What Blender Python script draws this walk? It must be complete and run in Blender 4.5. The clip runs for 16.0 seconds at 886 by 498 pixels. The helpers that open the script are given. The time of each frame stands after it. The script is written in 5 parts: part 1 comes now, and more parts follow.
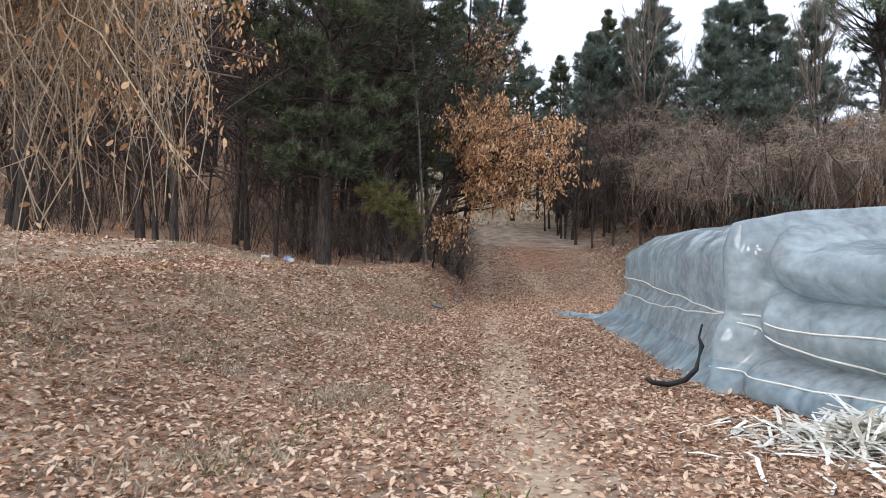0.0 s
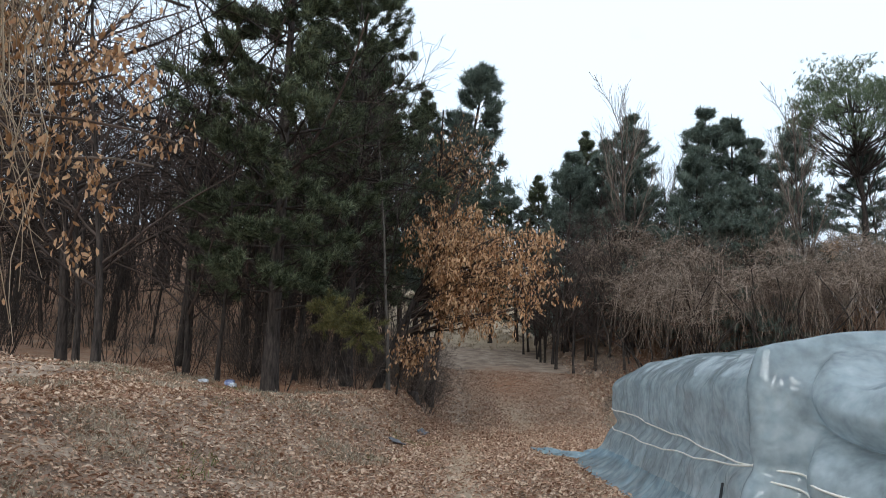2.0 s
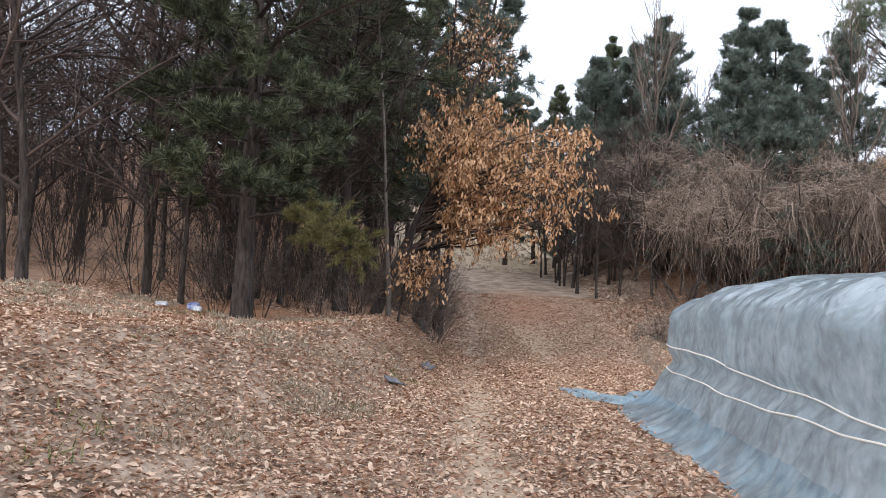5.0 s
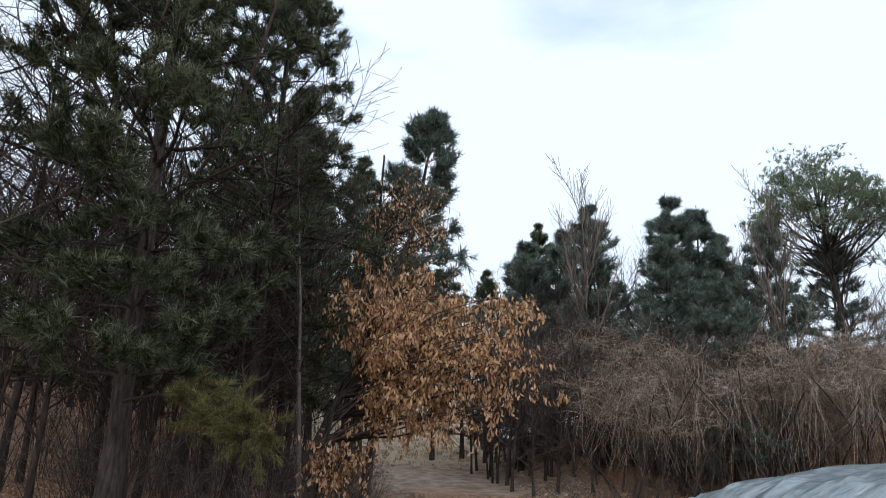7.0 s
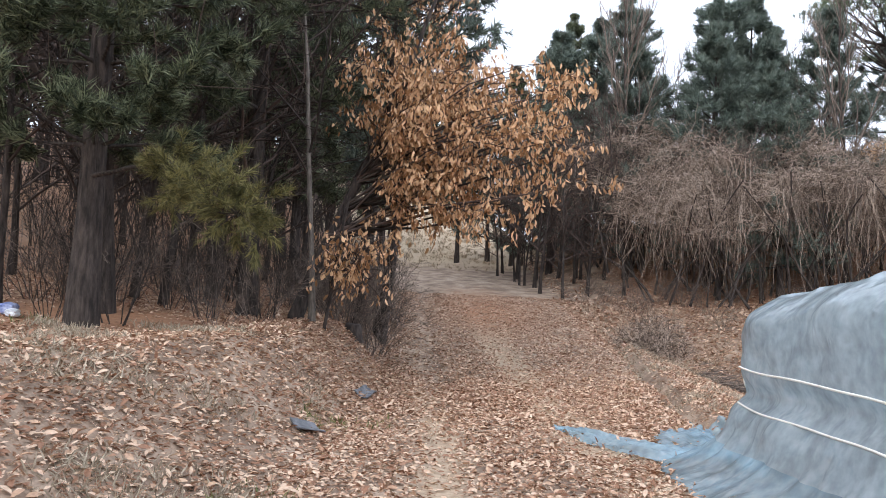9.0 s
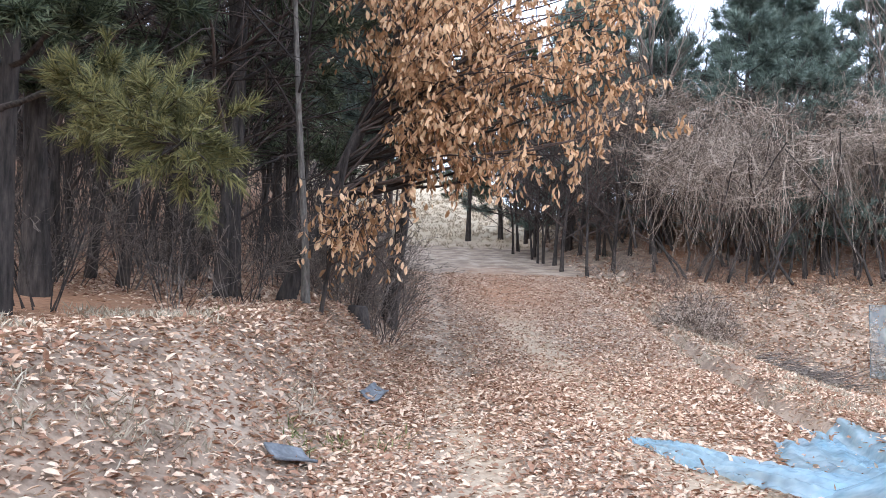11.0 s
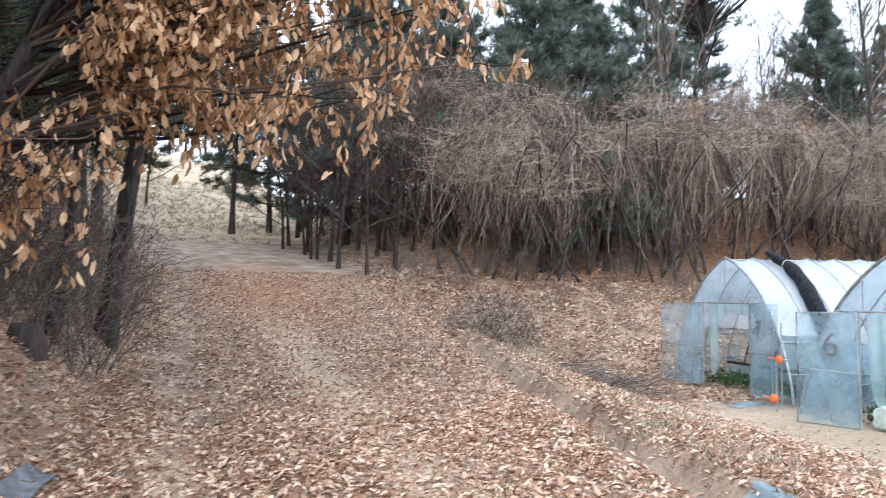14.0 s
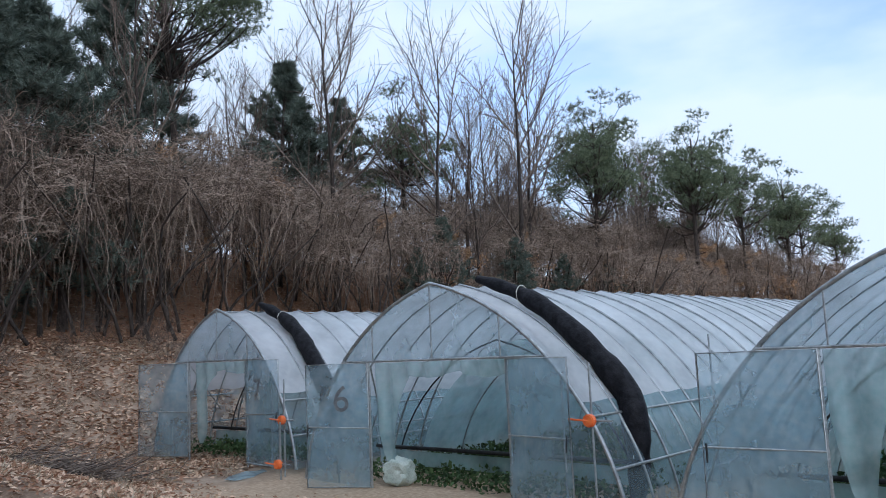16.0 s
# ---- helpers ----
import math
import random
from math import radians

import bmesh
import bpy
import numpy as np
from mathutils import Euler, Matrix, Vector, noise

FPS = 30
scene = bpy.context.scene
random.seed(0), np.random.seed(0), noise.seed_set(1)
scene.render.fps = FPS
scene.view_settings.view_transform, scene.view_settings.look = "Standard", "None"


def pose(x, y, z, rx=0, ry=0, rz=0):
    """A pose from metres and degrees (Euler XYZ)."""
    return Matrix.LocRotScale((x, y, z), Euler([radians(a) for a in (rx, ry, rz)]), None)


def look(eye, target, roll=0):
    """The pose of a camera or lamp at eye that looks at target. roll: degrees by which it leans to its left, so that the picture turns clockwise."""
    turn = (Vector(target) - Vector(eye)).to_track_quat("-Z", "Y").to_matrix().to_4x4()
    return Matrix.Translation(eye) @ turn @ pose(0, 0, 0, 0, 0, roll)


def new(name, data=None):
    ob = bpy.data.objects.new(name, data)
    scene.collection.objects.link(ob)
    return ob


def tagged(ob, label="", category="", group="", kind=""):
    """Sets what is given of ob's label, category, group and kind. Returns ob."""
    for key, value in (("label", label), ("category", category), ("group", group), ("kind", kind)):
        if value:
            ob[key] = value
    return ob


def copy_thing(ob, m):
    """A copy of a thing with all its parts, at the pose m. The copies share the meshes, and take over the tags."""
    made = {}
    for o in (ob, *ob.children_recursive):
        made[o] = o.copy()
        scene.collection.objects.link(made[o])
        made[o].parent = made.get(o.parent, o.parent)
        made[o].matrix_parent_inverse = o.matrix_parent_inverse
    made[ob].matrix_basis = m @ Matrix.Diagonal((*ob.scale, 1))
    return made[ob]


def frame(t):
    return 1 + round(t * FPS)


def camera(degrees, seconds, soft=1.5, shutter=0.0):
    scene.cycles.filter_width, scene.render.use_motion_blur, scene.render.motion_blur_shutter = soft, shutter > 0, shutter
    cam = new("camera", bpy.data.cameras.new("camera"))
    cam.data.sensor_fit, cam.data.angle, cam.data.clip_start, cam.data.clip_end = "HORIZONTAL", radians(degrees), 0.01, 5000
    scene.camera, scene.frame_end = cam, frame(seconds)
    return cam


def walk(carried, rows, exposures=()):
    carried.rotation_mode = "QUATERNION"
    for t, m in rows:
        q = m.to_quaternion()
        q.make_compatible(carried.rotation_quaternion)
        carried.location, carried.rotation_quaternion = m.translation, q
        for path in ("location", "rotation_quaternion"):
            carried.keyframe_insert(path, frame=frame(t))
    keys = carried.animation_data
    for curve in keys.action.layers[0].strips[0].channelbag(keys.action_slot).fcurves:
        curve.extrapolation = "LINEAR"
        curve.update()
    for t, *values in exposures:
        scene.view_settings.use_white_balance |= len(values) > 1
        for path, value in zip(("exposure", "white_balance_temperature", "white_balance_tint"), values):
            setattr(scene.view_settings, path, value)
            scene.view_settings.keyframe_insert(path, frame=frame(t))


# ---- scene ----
cam = camera(58.1, 16.0, soft=0.8, shutter=0.2)
# seconds, eye x y z, yaw, pitch, lean to the left
ROWS = [
    (0, 0.000, 0.000, 1.500, 2.45, 1.22, 1.06),
    (0.5, 0.107, 0.573, 1.528, 1.40, 3.59, 1.09),
    (1, 0.186, 1.111, 1.580, 0.91, 8.11, 1.14),
    (1.5, 0.239, 1.652, 1.646, 0.54, 12.24, 1.35),
    (2, 0.291, 2.195, 1.615, 1.25, 9.98, 1.62),
    (2.5, 0.260, 2.736, 1.581, 1.67, 6.27, 1.83),
    (3, 0.223, 3.270, 1.588, 3.80, 5.53, 2.23),
    (3.2, 0.203, 3.497, 1.574, 3.90, 5.34, 2.25),
    (5.3, 0.273, 6.119, 1.732, 1.84, 4.45, 2.26),
    (5.5, 0.243, 6.369, 1.737, 1.82, 5.29, 2.34),
    (6, 0.172, 7.005, 1.745, 0.78, 14.77, 2.38),
    (6.5, 0.129, 7.541, 1.807, -1.28, 19.85, 2.05),
    (7, 0.176, 8.102, 1.810, -3.14, 18.38, 1.38),
    (7.5, 0.205, 8.722, 1.781, -2.88, 11.23, 1.58),
    (8, 0.174, 9.272, 1.713, -2.52, 6.00, 1.86),
    (8.5, 0.166, 9.880, 1.734, -1.57, 5.33, 2.02),
    (9, 0.158, 10.536, 1.733, -1.88, 4.77, 2.05),
    (9.2, 0.171, 10.793, 1.707, -2.32, 4.44, 2.08),
    (11.3, -0.022, 13.670, 1.656, -1.48, 3.57, 1.10),
    (11.5, -0.009, 13.936, 1.682, -2.44, 4.53, 0.77),
    (12, 0.008, 14.536, 1.727, -6.38, 4.81, 0.57),
    (12.5, 0.114, 15.112, 1.688, -9.46, 3.45, 0.30),
    (13, 0.169, 15.710, 1.710, -9.14, 2.45, 0.51),
    (13.5, 0.289, 16.277, 1.748, -11.86, 1.98, 0.45),
    (14, 0.459, 16.821, 1.791, -17.80, 3.57, 0.50),
    (14.5, 0.641, 17.368, 1.804, -27.01, 7.54, 0.15),
    (15, 0.720, 18.031, 1.770, -38.85, 10.06, -1.32),
    (15.5, 0.938, 18.720, 1.758, -50.20, 7.84, -2.57),
    (16, 1.273, 19.418, 1.742, -56.25, 7.31, -2.50),
]
EXPOSURE = [(0.0, 0.38, 6150, 12), (1.0, 0.25, 6150, 10), (1.5, 0.0, 6050, 8), (2.0, -0.1, 6000, 6), (2.5, 0.1, 6050, 8), (3.0, 0.25, 6150, 11), (5.5, 0.6, 6200, 14), (6.5, 0.15, 6150, 12), (7.0, -0.15, 6050, 9), (7.5, -0.15, 6000, 9),
            (8.0, 0.42, 6050, 11), (8.5, 0.66, 6100, 13), (9.2, 0.78, 6100, 13), (11.3, 1.2, 5480, 10), (12.0, 1.15, 5600, 9), (13.5, 1.1, 5750, 9), (14.5, 0.9, 5750, 9), (15.0, 0.3, 5700, 10), (15.5, 0.0, 5650, 11), (16.0, -0.32, 5580, 10)]
walk(cam, [(t, pose(x, y, z, 90 + pitch, 0, yaw) @ pose(0, 0, 0, 0, 0, lean)) for t, x, y, z, yaw, pitch, lean in ROWS], EXPOSURE)

# ---- sky and sun: bright broken overcast ----
SUN_ELEV, SUN_TURN = radians(32), radians(215)
world = bpy.data.worlds.new("world")
scene.world = world
world.use_nodes = True
wn, wl = world.node_tree.nodes, world.node_tree.links
wn.clear()
w_out = wn.new("ShaderNodeOutputWorld")
w_bg = wn.new("ShaderNodeBackground")
w_sky = wn.new("ShaderNodeTexSky")
w_sky.sky_type, w_sky.sun_disc = "NISHITA", False
w_sky.sun_elevation, w_sky.sun_rotation = SUN_ELEV, SUN_TURN
w_sky.air_density, w_sky.dust_density = 1.0, 2.5
w_gain = wn.new("ShaderNodeVectorMath")
w_gain.operation = "SCALE"
w_gain.inputs["Scale"].default_value = 3.2
w_co = wn.new("ShaderNodeTexCoord")
w_map = wn.new("ShaderNodeMapping")
w_map.inputs["Scale"].default_value = (1.0, 1.0, 2.6)
w_noise = wn.new("ShaderNodeTexNoise")
w_noise.inputs["Scale"].default_value, w_noise.inputs["Detail"].default_value = 1.7, 6.0
w_ramp = wn.new("ShaderNodeValToRGB")
w_ramp.color_ramp.elements[0].position, w_ramp.color_ramp.elements[1].position = 0.25, 0.46
w_mix = wn.new("ShaderNodeMix")
w_mix.data_type = "RGBA"
w_mix.inputs["B"].default_value = (11.0, 12.0, 13.2, 1)
w_bg.inputs["Strength"].default_value = 0.1
wl.new(w_co.outputs["Generated"], w_map.inputs["Vector"])
wl.new(w_map.outputs["Vector"], w_noise.inputs["Vector"])
wl.new(w_noise.outputs["Fac"], w_ramp.inputs["Fac"])
wl.new(w_sky.outputs["Color"], w_gain.inputs[0])
wl.new(w_ramp.outputs["Color"], w_mix.inputs["Factor"])
wl.new(w_gain.outputs["Vector"], w_mix.inputs["A"])
wl.new(w_mix.outputs["Result"], w_bg.inputs["Color"])
wl.new(w_bg.outputs["Background"], w_out.inputs["Surface"])
sun = new("sun", bpy.data.lights.new("sun", "SUN"))
sun.data.energy, sun.data.angle, sun.data.color = 0.9, radians(20), (1.0, 0.97, 0.93)
sun.matrix_world = look((math.sin(SUN_TURN) * 50, math.cos(SUN_TURN) * 50, 50 * math.tan(SUN_ELEV)), (0, 0, 0))

# ---- materials ----
def material(name, base, second, scale=6.0, rough=0.85, bump=0.3, stretch=(1, 1, 1), island=0.0, fine=40.0, metal=0.0, third=None, spec=0.3, through_light=0.0):
    """Two-scale noise between two colours, fine relief, and optional variation from piece to piece."""
    mat = bpy.data.materials.new(name)
    mat.use_nodes = True
    nt = mat.node_tree
    n, l = nt.nodes, nt.links
    bsdf = n["Principled BSDF"]
    co = n.new("ShaderNodeTexCoord")
    mp = n.new("ShaderNodeMapping")
    mp.inputs["Scale"].default_value = stretch
    l.new(co.outputs["Object"], mp.inputs["Vector"])
    big = n.new("ShaderNodeTexNoise")
    big.inputs["Scale"].default_value, big.inputs["Detail"].default_value = scale, 5.0
    small = n.new("ShaderNodeTexNoise")
    small.inputs["Scale"].default_value, small.inputs["Detail"].default_value = fine, 3.0
    l.new(mp.outputs["Vector"], big.inputs["Vector"])
    l.new(mp.outputs["Vector"], small.inputs["Vector"])
    ramp = n.new("ShaderNodeValToRGB")
    ramp.color_ramp.elements[0].position, ramp.color_ramp.elements[1].position = 0.35, 0.65
    ramp.color_ramp.elements[0].color, ramp.color_ramp.elements[1].color = (*base, 1), (*second, 1)
    if third:
        e = ramp.color_ramp.elements.new(0.52)
        e.color = (*third, 1)
    if island:
        geo = n.new("ShaderNodeNewGeometry")
        mixv = n.new("ShaderNodeMix")
        mixv.inputs["Factor"].default_value = island
        l.new(big.outputs["Fac"], mixv.inputs["A"])
        l.new(geo.outputs["Random Per Island"], mixv.inputs["B"])
        l.new(mixv.outputs["Result"], ramp.inputs["Fac"])
    else:
        l.new(big.outputs["Fac"], ramp.inputs["Fac"])
    hue = n.new("ShaderNodeMix")
    hue.data_type, hue.blend_type = "RGBA", "OVERLAY"
    hue.inputs["Factor"].default_value = 0.45
    l.new(ramp.outputs["Color"], hue.inputs["A"])
    l.new(small.outputs["Fac"], hue.inputs["B"])
    l.new(hue.outputs["Result"], bsdf.inputs["Base Color"])
    bsdf.inputs["Roughness"].default_value, bsdf.inputs["Metallic"].default_value = rough, metal
    bsdf.inputs["Specular IOR Level"].default_value = spec
    if bump:
        bp = n.new("ShaderNodeBump")
        bp.inputs["Strength"].default_value, bp.inputs["Distance"].default_value = bump, 0.02
        l.new(small.outputs["Fac"], bp.inputs["Height"])
        l.new(bp.outputs["Normal"], bsdf.inputs["Normal"])
    if through_light:
        tr = n.new("ShaderNodeBsdfTranslucent")
        l.new(hue.outputs["Result"], tr.inputs["Color"])
        mx = n.new("ShaderNodeMixShader")
        mx.inputs["Fac"].default_value = through_light
        l.new(bsdf.outputs["BSDF"], mx.inputs[1])
        l.new(tr.outputs["BSDF"], mx.inputs[2])
        l.new(mx.outputs["Shader"], n["Material Output"].inputs["Surface"])
    return mat


def film(name, tint, clear, rough=0.25, scale=3.0, deep=0.75):
    """Thin plastic sheet: part clear, part milky, with a soft gloss, creases and dust."""
    mat = material(name, tint, tuple(deep * c for c in tint), scale, rough, 0.25, fine=9.0, spec=0.9, through_light=0.45)
    n, l = mat.node_tree.nodes, mat.node_tree.links
    out = n["Material Output"]
    milky = out.inputs["Surface"].links[0].from_socket
    clearer = n.new("ShaderNodeBsdfTransparent")
    clearer.inputs["Color"].default_value = (0.9, 0.95, 0.97, 1)
    patch = n.new("ShaderNodeTexNoise")
    patch.inputs["Scale"].default_value, patch.inputs["Detail"].default_value = 1.3, 4.0
    span = n.new("ShaderNodeMapRange")
    span.inputs["From Min"].default_value, span.inputs["From Max"].default_value = 0.3, 0.7
    span.inputs["To Min"].default_value, span.inputs["To Max"].default_value = max(0.0, clear - 0.18), min(1.0, clear + 0.18)
    l.new(patch.outputs["Fac"], span.inputs["Value"])
    crease = n.new("ShaderNodeTexNoise")
    crease.noise_type = "RIDGED_MULTIFRACTAL"
    crease.inputs["Scale"].default_value, crease.inputs["Detail"].default_value, crease.inputs["Distortion"].default_value = scale * 1.6, 3.0, 1.2
    tex = n.new("ShaderNodeTexCoord")
    l.new(tex.outputs["Object"], crease.inputs["Vector"])
    l.new(tex.outputs["Object"], patch.inputs["Vector"])
    fold = n.new("ShaderNodeBump")
    fold.inputs["Strength"].default_value, fold.inputs["Distance"].default_value = 0.55, 0.03
    l.new(crease.outputs["Fac"], fold.inputs["Height"])
    l.new(fold.outputs["Normal"], n["Principled BSDF"].inputs["Normal"])
    mx = n.new("ShaderNodeMixShader")
    l.new(span.outputs["Result"], mx.inputs["Fac"])
    l.new(milky, mx.inputs[1])
    l.new(clearer.outputs["BSDF"], mx.inputs[2])
    l.new(mx.outputs["Shader"], out.inputs["Surface"])
    return mat


M_BARK = material("bark", (0.024, 0.019, 0.016), (0.082, 0.063, 0.053), 5, 0.95, 0.9, (4, 4, 0.7), fine=22)
M_BARK_GREY = material("grey_bark", (0.09, 0.075, 0.062), (0.2, 0.17, 0.145), 6, 0.95, 0.6, (4, 4, 0.8), fine=24)
M_TWIG = material("twig", (0.095, 0.07, 0.056), (0.23, 0.18, 0.145), 2.0, 0.9, 0.0, island=0.6)
# darker copy of twig: the dim light inside the wood is put into its colour
M_TWIG_SHADED = material("shaded_twig", (0.032, 0.023, 0.019), (0.12, 0.085, 0.07), 2.0, 0.9, 0.0, island=0.7)
M_VINE = material("vine", (0.11, 0.078, 0.058), (0.5, 0.39, 0.305), 0.6, 0.9, 0.0, island=0.75, third=(0.25, 0.182, 0.137))
M_WILLOW = material("willow_twig", (0.22, 0.155, 0.1), (0.54, 0.42, 0.29), 1.2, 0.85, 0.0, island=0.6)
M_NEEDLE = material("pine_needles", (0.022, 0.03, 0.015), (0.23, 0.25, 0.145), 1.5, 0.5, 0.0, island=0.45, third=(0.07, 0.083, 0.042), through_light=0.2)
M_NEEDLE_HILL = material("hill_pine_needles", (0.08, 0.105, 0.06), (0.23, 0.27, 0.16), 1.4, 0.6, 0.0, island=0.35, through_light=0.2)
M_NEEDLE_BLUE = material("blue_pine_needles", (0.055, 0.075, 0.06), (0.22, 0.26, 0.21), 1.8, 0.6, 0.0, island=0.35, through_light=0.2)
M_NEEDLE_YOUNG = material("young_pine_needles", (0.07, 0.068, 0.024), (0.23, 0.2, 0.075), 2.0, 0.6, 0.0, island=0.6, through_light=0.25)
M_OAK = material("dry_oak_leaves", (0.33, 0.17, 0.075), (0.76, 0.49, 0.28), 1.5, 0.7, 0.0, island=0.85, through_light=0.3)
M_LITTER = material("fallen_leaves", (0.31, 0.165, 0.1), (0.7, 0.51, 0.365), 1.2, 0.75, 0.0, island=0.75, third=(0.56, 0.36, 0.235), through_light=0.1)
M_DRYGRASS = material("dry_grass", (0.26, 0.205, 0.14), (0.52, 0.44, 0.33), 1.0, 0.85, 0.0, island=0.7, through_light=0.2)
M_FIELD = material("field_grass", (0.32, 0.245, 0.16), (0.47, 0.37, 0.26), 1.0, 0.85, 0.0, island=0.7, through_light=0.2)
M_GREENGRASS = material("green_grass", (0.1, 0.13, 0.04), (0.28, 0.27, 0.11), 1.0, 0.85, 0.0, island=0.7, through_light=0.2)
M_STEEL = material("galvanised_pipe", (0.3, 0.32, 0.33), (0.5, 0.52, 0.53), 8, 0.45, 0.05, metal=0.7)
M_NET = material("black_shade_net", (0.005, 0.005, 0.007), (0.02, 0.02, 0.024), 9, 0.6, 0.6, fine=24, spec=0.15)
M_BLACK = material("black_rubber", (0.01, 0.01, 0.011), (0.03, 0.03, 0.03), 8, 0.6, 0.2)
M_ORANGE = material("orange_plastic", (0.75, 0.13, 0.03), (0.9, 0.22, 0.06), 6, 0.4, 0.05)
M_STRAP = material("white_strap", (0.68, 0.64, 0.55), (0.86, 0.84, 0.77), 8, 0.5, 0.1, island=0.6)
M_CROP = material("crop_leaves", (0.03, 0.06, 0.02), (0.1, 0.16, 0.06), 3, 0.6, 0.0, island=0.7, through_light=0.2)
M_SLATE = material("grey_gutter", (0.09, 0.09, 0.095), (0.2, 0.2, 0.21), 8, 0.7, 0.4)
M_PAINT = material("black_paint", (0.1, 0.11, 0.12), (0.2, 0.21, 0.22), 8, 0.7, 0.0)
M_TARP = film("tarp_film", (0.5, 0.58, 0.61), 0.06, 0.13, 3.2, 0.72)
M_FLAP = film("blue_film", (0.56, 0.75, 0.85), 0.36, 0.15, 3.8, 0.65)
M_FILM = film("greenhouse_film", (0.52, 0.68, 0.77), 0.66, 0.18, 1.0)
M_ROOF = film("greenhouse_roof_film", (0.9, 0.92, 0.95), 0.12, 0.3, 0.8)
M_CURTAIN = film("curtain_film", (0.64, 0.84, 0.84), 0.42, 0.35, 2.0)
M_BALE = material("stacked_bales", (0.34, 0.36, 0.35), (0.52, 0.54, 0.52), 2, 0.8, 0.4)
M_LITTERBAG = material("plastic_litter", (0.5, 0.52, 0.55), (0.7, 0.71, 0.73), 9, 0.4, 0.1)
M_SACK = material("pale_sack", (0.4, 0.47, 0.42), (0.55, 0.61, 0.55), 5, 0.45, 0.3)
M_BLUEBAG = material("blue_plastic", (0.12, 0.16, 0.35), (0.45, 0.48, 0.6), 9, 0.4, 0.1)


def ground_material():
    """Soil and leaf mulch: bare sandy wheel tracks, rusty needle carpet, pale dry grass far off."""
    mat = material("soil", (0.2, 0.138, 0.098), (0.43, 0.325, 0.24), 1.6, 0.95, 0.6, fine=26, third=(0.33, 0.235, 0.165))
    n, l = mat.node_tree.nodes, mat.node_tree.links
    bsdf = n["Principled BSDF"]
    mulch = bsdf.inputs["Base Color"].links[0].from_socket
    co = n.new("ShaderNodeTexCoord")

    def blend(weight_name, low, high, under):
        at = n.new("ShaderNodeAttribute")
        at.attribute_name = weight_name
        nz = n.new("ShaderNodeTexNoise")
        nz.inputs["Scale"].default_value, nz.inputs["Detail"].default_value = 3.0, 7.0
        l.new(co.outputs["Object"], nz.inputs["Vector"])
        add = n.new("ShaderNodeMath")
        add.operation = "MULTIPLY_ADD"
        add.inputs[1].default_value = 0.5
        l.new(nz.outputs["Fac"], add.inputs[0])
        l.new(at.outputs["Fac"], add.inputs[2])
        cut = n.new("ShaderNodeMapRange")
        cut.inputs["From Min"].default_value, cut.inputs["From Max"].default_value = 0.55, 0.95
        l.new(add.outputs["Value"], cut.inputs["Value"])
        tint = n.new("ShaderNodeTexNoise")
        tint.inputs["Scale"].default_value, tint.inputs["Detail"].default_value = 14.0, 6.0
        l.new(co.outputs["Object"], tint.inputs["Vector"])
        rp = n.new("ShaderNodeValToRGB")
        rp.color_ramp.elements[0].position, rp.color_ramp.elements[1].position = 0.3, 0.7
        rp.color_ramp.elements[0].color, rp.color_ramp.elements[1].color = (*low, 1), (*high, 1)
        l.new(tint.outputs["Fac"], rp.inputs["Fac"])
        mx = n.new("ShaderNodeMix")
        mx.data_type = "RGBA"
        l.new(cut.outputs["Result"], mx.inputs["Factor"])
        l.new(under, mx.inputs["A"])
        l.new(rp.outputs["Color"], mx.inputs["B"])
        return mx.outputs["Result"]

    c = blend("sand", (0.34, 0.242, 0.16), (0.54, 0.41, 0.285), mulch)
    c = blend("rust", (0.24, 0.115, 0.06), (0.42, 0.225, 0.125), c)
    c = blend("straw", (0.36, 0.27, 0.175), (0.49, 0.38, 0.26), c)
    l.new(c, bsdf.inputs["Base Color"])
    return mat


M_GROUND = ground_material()


# ---- mesh tools ----
rng = np.random.default_rng(7)


def raw_mesh(name, verts, faces, mat, smooth=False):
    """A mesh from arrays: verts n x 3, faces m x 3 or m x 4."""
    verts, faces = np.asarray(verts, np.float32), np.asarray(faces, np.int32)
    me = bpy.data.meshes.new(name)
    k = faces.shape[1]
    me.vertices.add(len(verts))
    me.vertices.foreach_set("co", verts.ravel())
    me.loops.add(faces.size)
    me.loops.foreach_set("vertex_index", faces.ravel())
    me.polygons.add(len(faces))
    me.polygons.foreach_set("loop_start", np.arange(0, faces.size, k, dtype=np.int32))
    if smooth:
        me.polygons.foreach_set("use_smooth", np.ones(len(faces), bool))
    me.update(calc_edges=True)
    me.materials.append(mat)
    return me


def thing(name, x, y, z, label, category, group="", kind=""):
    ob = new(name)
    ob.location = (x, y, z)
    ob.empty_display_size = 0.2
    return tagged(ob, label, category, group, kind)


def piece(name, me, parent, label=""):
    ob = new(name, me)
    ob.parent = parent
    return tagged(ob, label, kind="stuff" if name == "limb_framework" else "")


def part(name, bm, mat, parent, label=""):
    me = bpy.data.meshes.new(name)
    bm.to_mesh(me)
    bm.free()
    me.materials.append(mat)
    return piece(name, me, parent, label)


